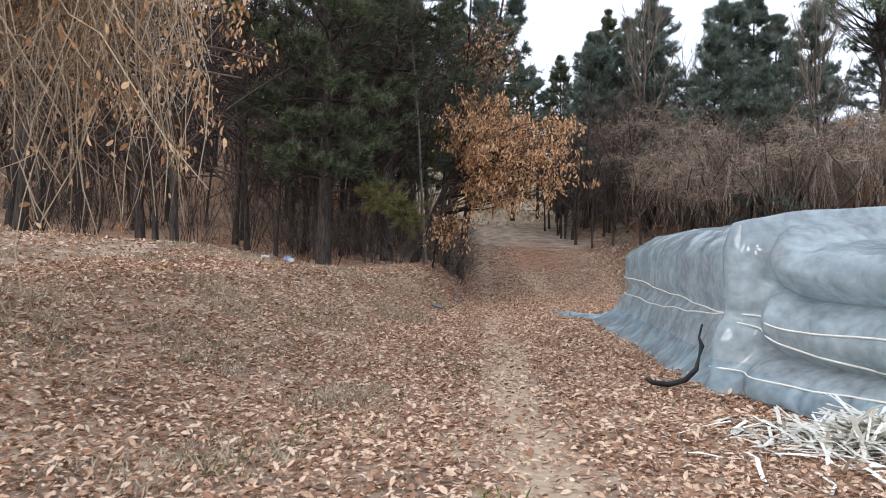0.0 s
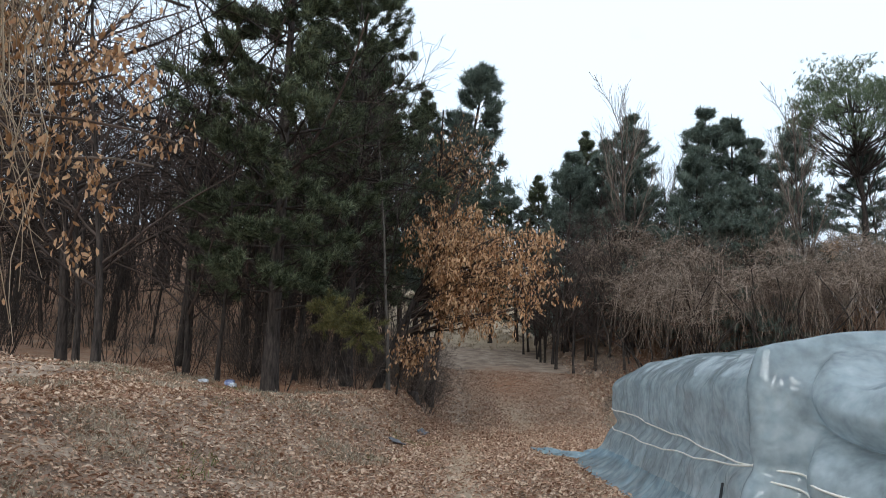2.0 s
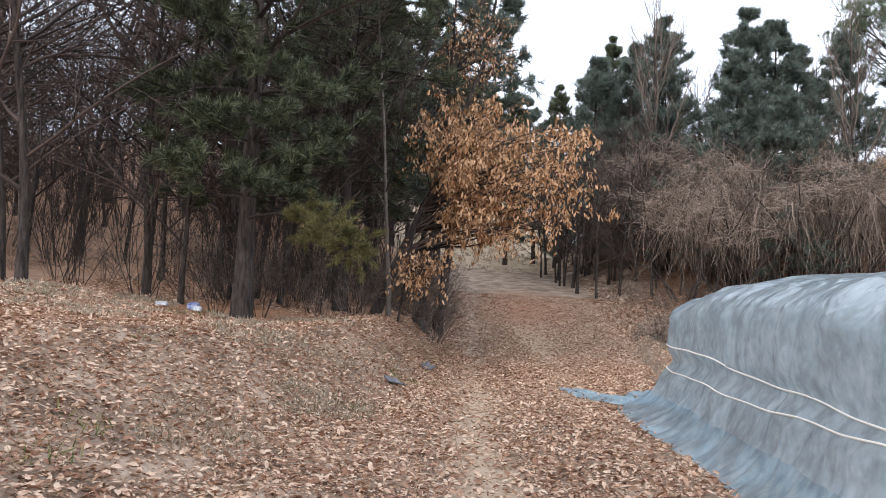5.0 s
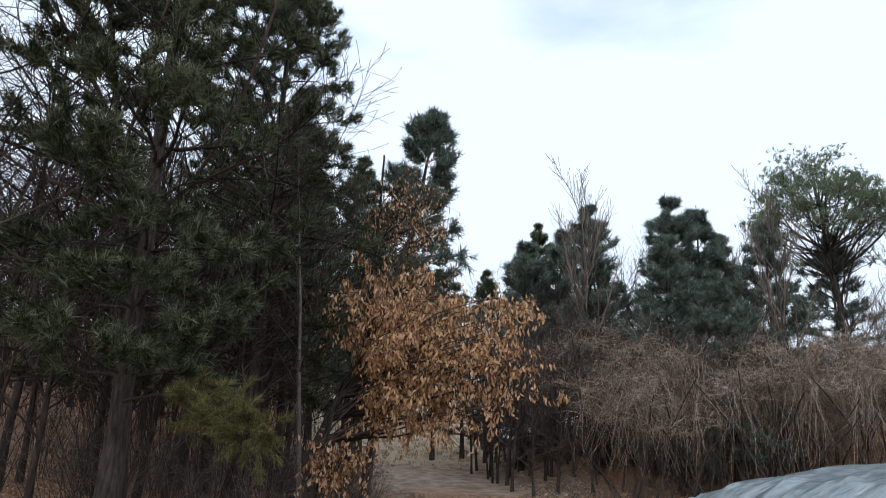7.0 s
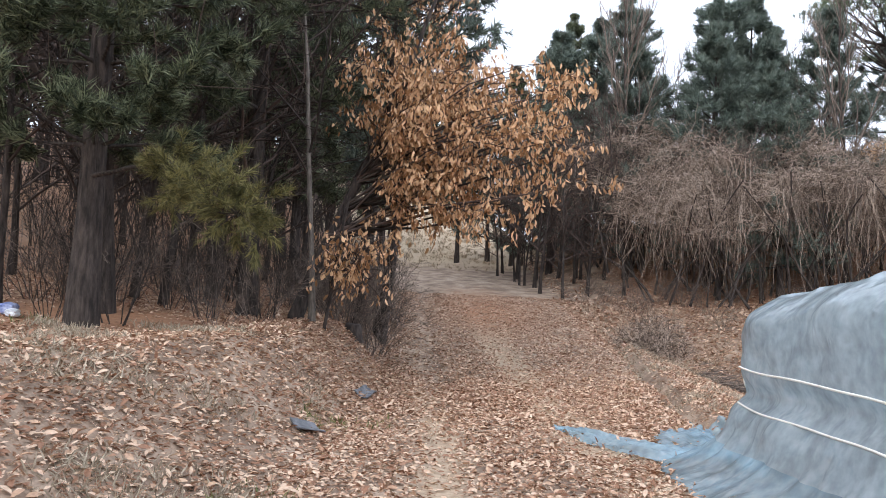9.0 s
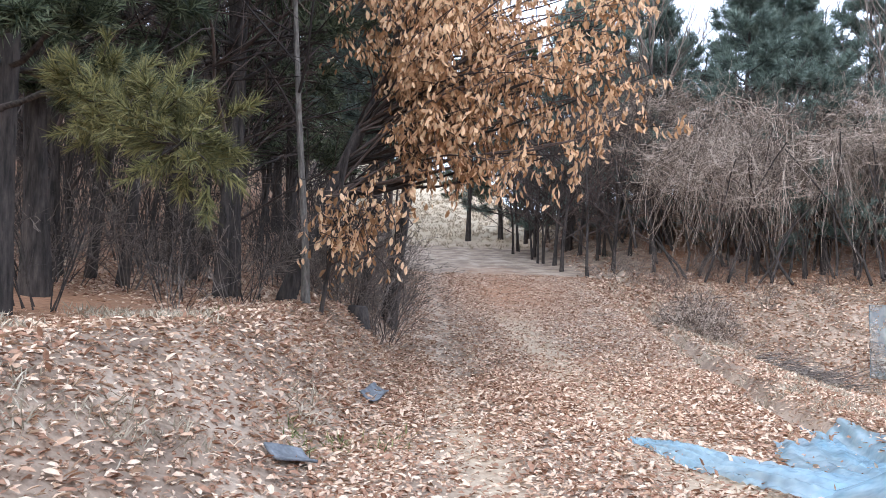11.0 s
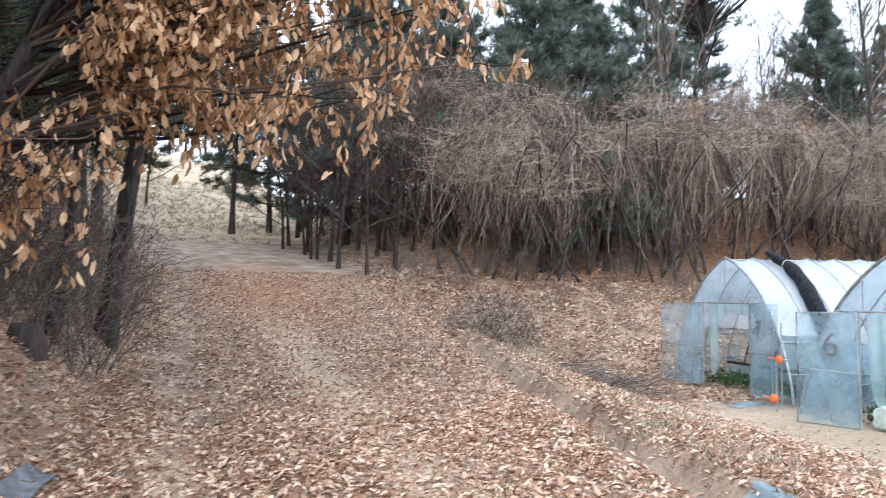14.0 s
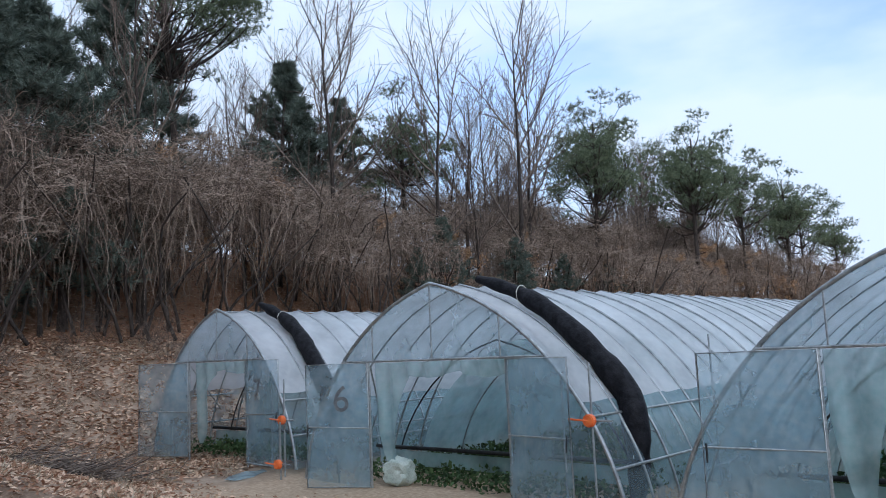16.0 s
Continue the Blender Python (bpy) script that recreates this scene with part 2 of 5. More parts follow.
def tubes(paths, sides=4):
    """Tapered tubes round polylines: a list of (points n x 3, radii n). Gives verts and quads."""
    vs, fs, base = [], [], 0
    ang = np.arange(sides) * 2 * np.pi / sides
    for pts, rad in paths:
        pts, rad = np.asarray(pts, float), np.asarray(rad, float)
        d = np.gradient(pts, axis=0)
        d /= np.linalg.norm(d, axis=1)[:, None] + 1e-9
        ref = np.array([0.0, 0, 1]) if abs(d[:, 2]).mean() < 0.8 else np.array([1.0, 0, 0])
        u = np.cross(d, ref)
        u /= np.linalg.norm(u, axis=1)[:, None] + 1e-9
        w = np.cross(d, u)
        ring = pts[:, None] + rad[:, None, None] * (np.cos(ang)[None, :, None] * u[:, None] + np.sin(ang)[None, :, None] * w[:, None])
        n = len(pts)
        vs.append(ring.reshape(-1, 3))
        i = np.arange(n - 1)[:, None] * sides
        j = np.arange(sides)[None]
        k = (np.arange(sides) + 1) % sides
        fs.append(np.stack([i + j, i + k[None], i + sides + k[None], i + sides + j], -1).reshape(-1, 4) + base)
        base += n * sides
    return np.concatenate(vs), np.concatenate(fs)


def tube_mesh(name, paths, mat, sides=4):
    return raw_mesh(name, *tubes(paths, sides), mat, smooth=True)


def turns(directions, spin):
    """Rotation matrices whose x axis follows the directions, spun about it."""
    d = directions / (np.linalg.norm(directions, axis=1)[:, None] + 1e-9)
    ref = np.where(np.abs(d[:, 2:3]) > 0.9, np.array([[1.0, 0, 0]]), np.array([[0, 0, 1.0]]))
    u = np.cross(ref, d)
    u /= np.linalg.norm(u, axis=1)[:, None]
    w = np.cross(d, u)
    c, s = np.cos(spin)[:, None], np.sin(spin)[:, None]
    return np.stack([d, c * u + s * w, -s * u + c * w], -1)


def scatter(name, template, tris, places, directions, sizes, mat, spin=np.pi):
    """Many small copies of a template joined into one mesh, each turned along its direction."""
    n = len(places)
    rot = turns(directions, rng.uniform(-spin, spin, n))
    v = np.einsum("nij,kj->nki", rot, template) * np.asarray(sizes)[:, None, None] + np.asarray(places)[:, None]
    f = np.asarray(tris)[None] + (np.arange(n) * len(template))[:, None, None]
    return raw_mesh(name, v.reshape(-1, 3), f.reshape(-1, 3), mat)


def tuft_template(needles, spread, seed, width=0.05):
    """A brush of needles along +x, each a thin triangle."""
    r = np.random.default_rng(seed)
    v, f = [], []
    for i in range(needles):
        a, b = r.uniform(0, 2 * np.pi), r.uniform(0.15, spread)
        root = np.array([r.uniform(-0.35, 0.35), 0, 0])
        d = np.array([math.cos(b), math.sin(b) * math.cos(a), math.sin(b) * math.sin(a)])
        side = np.cross(d, r.normal(size=3))
        side /= np.linalg.norm(side)
        n = len(v)
        v += [root - side * width, root + side * width, root + d * r.uniform(0.7, 1.0)]
        f.append((n, n + 1, n + 2))
    return np.array(v), np.array(f)


LEAF = np.array([(0, 0, 0), (0.35, 0.2, 0.08), (0.75, 0.17, 0.02), (1, 0, -0.12), (0.75, -0.17, 0.06), (0.35, -0.2, 0.1), (0.5, 0, -0.03)], float)
LEAF_F = np.array([(0, 6, 1), (1, 6, 2), (2, 6, 3), (3, 6, 4), (4, 6, 5), (5, 6, 0)])
LEAF_LOW = np.array([(0, 0, 0), (0.45, 0.2, 0.1), (1, 0, -0.03), (0.5, -0.2, 0.12)], float)
LEAF_LOW_F = np.array([(0, 2, 1), (0, 3, 2)])


# ---- the lie of the land ----
def smooth(a):
    a = np.clip(a, 0.0, 1.0)
    return a * a * (3 - 2 * a)


def ditch_x(y):
    return 4.6 + 0.15 * (y - 23.4) + 0.08 * np.sin(1.3 * y) + 0.04 * np.sin(3.9 * y)


def ground_z(x, y):
    x, y = np.asarray(x, float), np.asarray(y, float)
    over = np.clip(y - 21, 0, 15)
    track = 0.019 * np.clip(y, -60, 52) + 0.0045 * over**2 + 0.135 * np.clip(y - 36, 0, 130) + 0.025 * np.clip(y - 52, 0, 110) + 0.09 * np.clip(y - 54, 0, 40) - 0.02 * np.clip(x, -6, 6)
    # the wooded bank beside the track
    k = smooth((y - 6) / 18)
    edge, run, tall = 1.5 - 1.2 * k, 4.2 - 2.8 * k, 0.45 + 0.55 * smooth((y + 2) / 18)
    bank = tall * smooth((-x - edge) / run) + 0.08 * np.clip(-x - 3, 0, 40)
    bank *= 1 - 0.6 * smooth((y - 40) / 15)
    bank += 0.11 * np.clip(y - 27, 0, 34) * smooth((-x - 3) / 5)
    bank -= 0.17 * np.exp(-(((x + 4.5) / 1.7) ** 2) - ((y - 20.0) / 2.5) ** 2)
    bank += 0.3 * np.exp(-(((x + 0.95) / 0.5) ** 2) - ((y - 24.7) / 0.9) ** 2) + 0.15 * np.exp(-(((x + 6.8) / 1.5) ** 2) - ((y - 17.5) / 2.5) ** 2)
    # the terrace of the greenhouses, the slope behind it and the wooded hill
    back = y + 0.16 * np.clip(x - 12, 0, 70)
    terrace = -0.46 + 2.9 * smooth((back - 35.2) / 7.0) + 4.6 * smooth((back - 41) / 13) - 0.05 * np.clip(back - 56, 0, 60)
    right = smooth((x - 4.9) / 6.0)
    z = (track + bank) * (1 - right) + terrace * right
    # wheel ruts and the ditch
    z -= 0.05 * np.exp(-(((x - 0.55) / 0.28) ** 2)) + 0.04 * np.exp(-(((x - 2.2) / 0.3) ** 2)) * (y > 19)
    d = x - ditch_x(y)
    on = smooth((y - 17) / 3) * (1 - smooth((y - 46) / 4))
    z += on * (-0.2 * np.exp(-(((d + 0.05) / 0.17) ** 2)) + 0.1 * smooth((d - 0.02) / 0.25) * (1 - smooth((d - 0.3) / 1.6)))
    # small unevenness
    z += 0.025 * np.sin(1.7 * x + 0.6 * y) * np.sin(1.3 * y - 0.5 * x) + 0.012 * np.sin(5.1 * x + 1.2) * np.sin(4.3 * y)
    return z


def gz(x, y):
    return float(ground_z(x, y))


def axis_steps(fine_a, fine_b, step, far, grow=1.35):
    mid = list(np.arange(fine_a, fine_b + step / 2, step))
    lo, hi, s = [mid[0]], [mid[-1]], step
    while hi[-1] < far:
        s *= grow
        hi.append(hi[-1] + s)
        lo.append(lo[-1] - s)
    return np.array(lo[:0:-1] + mid + hi[1:])


gx, gy = axis_steps(-7.0, 14.0, 0.12, 900), axis_steps(1.0, 40.0, 0.12, 900)
GX, GY = np.meshgrid(gx, gy)
GZ = ground_z(GX, GY)
nx, ny = len(gx), len(gy)
quad = (np.arange(ny - 1)[:, None] * nx + np.arange(nx - 1)[None]).reshape(-1)
ground = new("ground", raw_mesh("ground", np.stack([GX, GY, GZ], -1).reshape(-1, 3), np.stack([quad, quad + 1, quad + nx + 1, quad + nx], -1), M_GROUND, True))
tagged(ground, "leaf-strewn brown earth with a sandy trodden track", "ground", kind="structure")
GXf, GYf = GX.ravel(), GY.ravel()
sand = 0.7 * np.exp(-(((GXf - 0.45 + 0.08 * np.sin(0.9 * GYf)) / 0.42) ** 2)) * (GYf < 24) + 0.75 * np.exp(-(((GXf - 2.3) / 0.7) ** 2)) * (GYf > 17) * (GYf < 34)
sand = np.maximum(sand, 0.75 * smooth((GXf - 7.2) / 1.6) * (1 - smooth((GYf + 0.16 * np.clip(GXf - 12, 0, 70) - 29.5) / 4)))
sand = np.maximum(sand, 0.38 * np.exp(-(((GXf - ditch_x(GYf) - 0.7) / 0.5) ** 2)) * (GYf > 18) * (GYf < 36))
rust = 0.68 * np.exp(-(((GYf - 38) / 8) ** 2) - ((GXf - 2.6) / 2.8) ** 2) + 0.8 * np.exp(-(((GXf + 4.4) / 2.6) ** 2) - ((GYf - 22) / 3.5) ** 2)
rust = np.maximum(rust, 0.65 * smooth((GYf + 0.16 * np.clip(GXf - 12, 0, 70) - 40) / 3) * smooth((GXf - 7) / 3))
rust = np.maximum(rust, 0.55 * smooth((-GXf - 1.6) / 1.5) * smooth((GYf - 18.6 + 0.25 * (GXf + 4)) / 2.2))
straw = 0.95 * smooth((GYf - 51) / 3) * (1 - smooth((GXf - 12) / 8)) * smooth((GXf + 16) / 8)
for weight_name, w in (("sand", sand), ("rust", rust), ("straw", straw)):
    a = ground.data.attributes.new(weight_name, "FLOAT", "POINT")
    a.data.foreach_set("value", w.astype(np.float32))


# ---- trees ----
def bend(start, direction, length, steps, wobble, lift, r):
    """A wandering polyline; lift raises (or, below 0, droops) it on the way."""
    d = np.array(direction, float)
    d /= np.linalg.norm(d)
    pts = [np.array(start, float)]
    for i in range(steps):
        d = d + r.normal(size=3) * wobble + np.array([0, 0, lift])
        d /= np.linalg.norm(d)
        pts.append(pts[-1] + d * length / steps)
    return np.array(pts)


def fork(pts, radius, depth, r, paths, tips, count=4, spread=0.8, lift=0.03, shrink=0.55, wobble=0.16, from_t=0.3):
    """Adds a limb and, in turn, the limbs that grow from it."""
    n = len(pts)
    paths.append((pts, np.linspace(radius, radius * 0.35, n)))
    length = np.linalg.norm(pts[-1] - pts[0])
    if depth == 0:
        tips.append(pts)
        return
    for i in range(count):
        t = from_t + (0.97 - from_t) * (i + r.uniform(0, 0.8)) / count
        k = min(n - 2, int(t * (n - 1)))
        p = pts[k] + (pts[k + 1] - pts[k]) * (t * (n - 1) - k)
        along = pts[k + 1] - pts[k]
        along /= np.linalg.norm(along)
        side = np.cross(along, r.normal(size=3))
        side /= np.linalg.norm(side)
        d = along * math.cos(spread) + side * math.sin(spread)
        sub = bend(p, d, length * shrink * r.uniform(0.7, 1.2) * (1.15 - 0.5 * t), 6 if depth > 1 else 4, wobble, lift, r)
        fork(sub, max(0.004, radius * (1 - 0.6 * t) * 0.5), depth - 1, r, paths, tips, count, spread, lift, shrink, wobble, 0.2)


def trunk_line(height, lean, r, wobble=0.03, steps=10):
    return bend((0, 0, -0.15), (lean[0], lean[1], 1), height, steps, wobble, 0.02, r)


def bare_tree(name, x, y, height, radius, seed, label, lean=(0, 0), limbs=9, depth=2, count=4, clear=0.3, spread=0.75, lift=0.05, shrink=0.42, mat=None, group="bare trees of the wood", fine=0.006, twigs=None):
    r = np.random.default_rng(seed)
    root = thing(name, x, y, gz(x, y), label, "tree", group)
    pts = trunk_line(height, lean, r)
    paths, tips = [], []
    fork(pts, radius, depth, r, paths, tips, limbs, spread, lift, shrink, 0.12, clear)
    bole = [(pts, np.linspace(radius, radius * 0.12, len(pts)) * np.r_[1.35, np.ones(len(pts) - 1)])]
    piece("trunk", tube_mesh("trunk", bole, mat or M_BARK, 8), root)
    rest = [(p, np.maximum(q, fine)) for p, q in paths[1:]]
    piece("crown", tube_mesh("crown", rest, twigs or M_TWIG_SHADED, 3), root, "bare grey-brown twig crown")
    return root, tips


def pine(name, x, y, height, radius, seed, label, base=0.25, reach=2.6, whorls=16, tufts=9, needle=0.2, mat=None, droop=-0.05, top=0.25, lean=(0, 0), needles=12, group="pines", width=0.05, density=1.0, profile=0.75, hollow=0.2):
    """A pine: tapered trunk, whorls of limbs and brushes of needles on their outer parts."""
    r = np.random.default_rng(seed)
    root = thing(name, x, y, gz(x, y), label, "tree", group)
    pts = trunk_line(height, lean, r, 0.015)
    tall = np.linspace(0, 1, len(pts))
    piece("trunk", tube_mesh("trunk", [(pts, (radius * (1 - tall * 0.88)) * np.r_[1.3, np.ones(len(pts) - 1)])], M_BARK, 9), root)
    limbs, where, ways = [], [], []
    for i in range(whorls):
        t = base + (0.99 - base) * ((i + r.uniform(-0.3, 0.3)) / whorls if i else 0.0) ** 0.85
        t = min(max(t, 0.05), 0.985)
        p = np.array([np.interp(t, tall, pts[:, k]) for k in range(3)])
        u = (t - base) / (1 - base)
        span = reach * ((1 - u) ** profile * (0.55 + 0.45 * min(1, u * 5)) + top * 0.35 * (1 - u**4 * (top < 0.6))) * r.uniform(0.75, 1.15)
        m = r.integers(4, 7)
        turn = r.uniform(0, 6.28)
        for j in range(m):
            a = turn + 6.283 * j / m + r.normal() * 0.3
            limb = bend(p, (math.cos(a), math.sin(a), 0.12 + 0.35 * u + 0.5 * u**3), span * r.uniform(0.7, 1.1), 6, 0.1, droop + 0.06 * u, r)
            limbs.append((limb, np.linspace(max(0.012, 0.035 * span / 2), 0.005, 7)))
            twigs = [limb]
            for q in range(int(4 * density) + 1):
                k = r.integers(2, 6)
                d = limb[k] - limb[k - 1]
                d = d / np.linalg.norm(d) + np.array([*r.normal(size=2) * 0.7, r.normal() * 0.25])
                tw = bend(limb[k], d, span * r.uniform(0.2, 0.42), 3, 0.12, 0.09, r)
                limbs.append((tw, np.linspace(0.009, 0.004, 4)))
                twigs.append(tw)
            for tw in twigs:
                c = max(2, int(tufts * density * (1.6 if tw is limb else 0.9)))
                s = r.uniform((hollow + 0.1 if tw is limb else hollow) * (u < 0.85), 1.0, c) * (len(tw) - 1)
                k = np.minimum(s.astype(int), len(tw) - 2)
                where.append(tw[k] + (tw[k + 1] - tw[k]) * (s - k)[:, None] + r.normal(size=(c, 3)) * 0.05)
                ways.append((tw[k + 1] - tw[k]) / np.linalg.norm(tw[k + 1] - tw[k], axis=1)[:, None] + r.normal(size=(c, 3)) * 0.45 + np.array([0, 0, 0.25]))
    piece("limb_framework", tube_mesh("limb_framework", limbs, M_BARK, 3), root)
    where, ways = np.concatenate(where), np.concatenate(ways)
    tv, tf = tuft_template(needles, 1.15, seed, width)
    piece("crown", scatter("crown", tv, tf, where, ways, r.uniform(0.7, 1.25, len(where)) * needle, mat or M_NEEDLE), root)
    return root


# ---- the wood beside the track ----
DARK = "tall dark green pine with drooping needle-covered boughs"
big_pine = pine("pine_tree", -4.04, 20.8, 15.5, 0.18, 11, DARK, base=0.16, reach=3.5, whorls=19, tufts=17, needle=0.23, needles=20, density=1.5, width=0.034, droop=-0.03, hollow=0.62)
pine("pine_tree", -2.87, 25.1, 14.2, 0.17, 12, DARK, base=0.28, reach=3.1, whorls=16, tufts=9, needle=0.21, needles=18, density=1.5, width=0.034, droop=-0.03, hollow=0.6)
dark_c = pine("pine_tree", -4.5, 53.0, 15.5, 0.18, 15, DARK, base=0.22, reach=3.0, whorls=20, tufts=9, needle=0.3, density=1.1)
pine("pine_tree", -0.7, 29.8, 12.3, 0.16, 13, "pine with an open blue-green top behind the oak", base=0.35, reach=2.5, whorls=17, tufts=9, needle=0.28, mat=M_NEEDLE_BLUE, lean=(0.1, -0.05))
for x, y, k in ((-3.2, 32.5, 0.85), (-1.6, 37.0, 0.8), (2.4, 55.0, 0.75), (5.6, 56.0, 0.75), (9.0, 55.5, 0.85), (-1.2, 41.5, 0.75), (-7.0, 60.0, 1.1), (-4.6, 38.5, 0.9)):
    copy_thing(dark_c, pose(x, y, gz(x, y), 0, 0, 90 * x) @ Matrix.Scale(k, 4))


def low_bough(tree, start, end, seed):
    """One low bough with sunlit yellow-green needles, reaching out towards the track."""
    r = np.random.default_rng(seed)
    a, b = np.array(start, float), np.array(end, float)
    t = np.linspace(0, 1, 8)[:, None]
    limb = a + (b - a) * t + np.array([0, 0, 1.0]) * (0.25 * np.sin(np.pi * t)) + r.normal(size=(8, 3)) * 0.03
    paths, where, ways = [(limb, np.linspace(0.035, 0.01, 8))], [], []
    for i in range(70):
        k = r.integers(4, 8)
        d = limb[k] - limb[k - 1]
        d = d / np.linalg.norm(d) * 0.2 + np.array([r.normal() * 0.8, r.normal() * 0.8, r.normal() * 0.42])
        tw = bend(limb[k], d, r.uniform(0.3, 0.7), 4, 0.12, 0.03, r)
        paths.append((tw, np.linspace(0.009, 0.004, 5)))
        s = r.uniform(1.6, 4.0, 10)
        k = np.minimum(s.astype(int), 3)
        where.append(tw[k] + (tw[k + 1] - tw[k]) * (s - k)[:, None])
        ways.append(tw[k + 1] - tw[k] + r.normal(size=(10, 3)) * 0.05)
    piece("low_bough", tube_mesh("low_bough", paths, M_BARK, 4), tree)
    where, ways = np.concatenate(where), np.concatenate(ways)
    tv, tf = tuft_template(20, 1.0, seed, 0.03)
    piece("bough_needles", scatter("bough_needles", tv, tf, where, ways, r.uniform(0.7, 1.2, len(where)) * 0.17, M_NEEDLE_YOUNG), tree, "yellow-green needles of the low bough")


low_bough(big_pine, (0.05, -0.05, 1.9), (2.3, -1.85, 1.3), 18)

for i in range(40):
    x, y = -50 + 4.2 * i + 2.0 * math.sin(7.1 * i), 156 + 14 * math.sin(3.7 * i)
    copy_thing(dark_c, pose(x, y, gz(x, y), 0, 0, 77 * i) @ Matrix.Scale(1.3 + 0.25 * math.sin(5.3 * i), 4))

BARE = "leafless tree with a dark trunk and fine grey branches"
kinds = [
    bare_tree("bare_tree", -6.5, 22.3, 9.5, 0.085, 61, BARE, limbs=17, count=5, clear=0.16, spread=1.0, lift=0.02)[0],
    bare_tree("bare_tree", -8.8, 20.5, 10.5, 0.12, 62, BARE, limbs=18, count=5, clear=0.2, spread=0.95, lift=0.03)[0],
    bare_tree("bare_tree", -3.4, 27.0, 8.0, 0.06, 63, BARE, lean=(0.1, 0.02), limbs=15, count=5, clear=0.14, spread=0.9)[0],
    bare_tree("bare_tree", -5.4, 25.2, 9.5, 0.1, 64, BARE, lean=(-0.06, 0), limbs=17, count=5, clear=0.18, spread=1.05, lift=0.0)[0],
    bare_tree("bare_tree", -1.57, 24.15, 9.0, 0.055, 65, "slim straight leafless tree on the bank", limbs=13, count=4, clear=0.25, spread=0.8, mat=M_BARK_GREY)[0],
]
r = np.random.default_rng(5)
spots = []
while len(spots) < 165:
    x, y = r.uniform(-34, -1.6), r.uniform(18.8, 62)
    near = 0.7 if y < 30 else 1.2
    if x > -2.0 - 0.05 * (y - 24) and y < 40 or any((x - a) ** 2 + (y - b) ** 2 < near for a, b in spots):
        continue
    if (x + 4) ** 2 + (y - 20.9) ** 2 < 1.2 or (y < 21.5 + 0.08 * (x + 2) and x > -6.2) or y < 26 and x < -16:
        continue
    spots.append((x, y))
for i, (x, y) in enumerate(spots):
    copy_thing(kinds[i % 4], pose(x, y, gz(x, y), 0, 0, r.uniform(0, 360)) @ Matrix.Scale(r.uniform(0.75, 1.3), 4))


def shrub(x, y, tall, stems, seed, label, mat, group="twiggy shrubs", wide=0.5, radius=0.008, depth=1, count=5):
    r = np.random.default_rng(seed)
    root = thing("shrub", x, y, gz(x, y), label, "shrub", group)
    paths, tips = [], []
    for i in range(stems):
        a, q = r.uniform(0, 6.28), r.uniform(0, 0.3)
        stem = bend((q * math.cos(a), q * math.sin(a), -0.05), (wide * math.cos(a), wide * math.sin(a), 1), tall * r.uniform(0.6, 1.1), 6, 0.13, 0.0, r)
        fork(stem, radius, depth, r, paths, tips, count, 0.7, 0.0, 0.4, 0.2, 0.2)
    me = tube_mesh("shrub", [(p, np.maximum(q, 0.0035)) for p, q in paths], mat, 3)
    piece("twig_crown", me, root)
    return root, tips


TWIGGY = "leafless grey-brown shrub of many thin stems"
bushes = [shrub(-1.0, 26.6, 1.7, 13, 91, TWIGGY, M_TWIG, depth=2, count=4, wide=0.8)[0], shrub(-0.6, 27.9, 1.6, 12, 92, TWIGGY, M_TWIG, depth=2, count=4, wide=0.7)[0], shrub(-1.1, 25.5, 1.1, 12, 93, TWIGGY, M_TWIG, wide=0.8, depth=2, count=4)[0],
          # dark bark colour on these stems carries the shade of the undergrowth
          shrub(-6.3, 21.6, 2.4, 9, 94, "tall thin saplings at the wood's edge", M_BARK, wide=0.25, radius=0.012, count=7)[0]]
for i in range(150):
    x, y = (r.uniform(-16, -2.0), r.uniform(20.5, 34)) if i < 95 else (r.uniform(-2.6, -0.6), r.uniform(26.0, 36))
    x = min(x, 0.6 - 0.0 * y) - (0.8 if i < 95 and y < 22 else 0)
    copy_thing(bushes[(0, 1, 3, 3)[i % 4] if i < 95 else i % 3], pose(x, y, gz(x, y), 0, 0, r.uniform(0, 360)) @ Matrix.Scale(r.uniform(0.6, 1.15), 4))


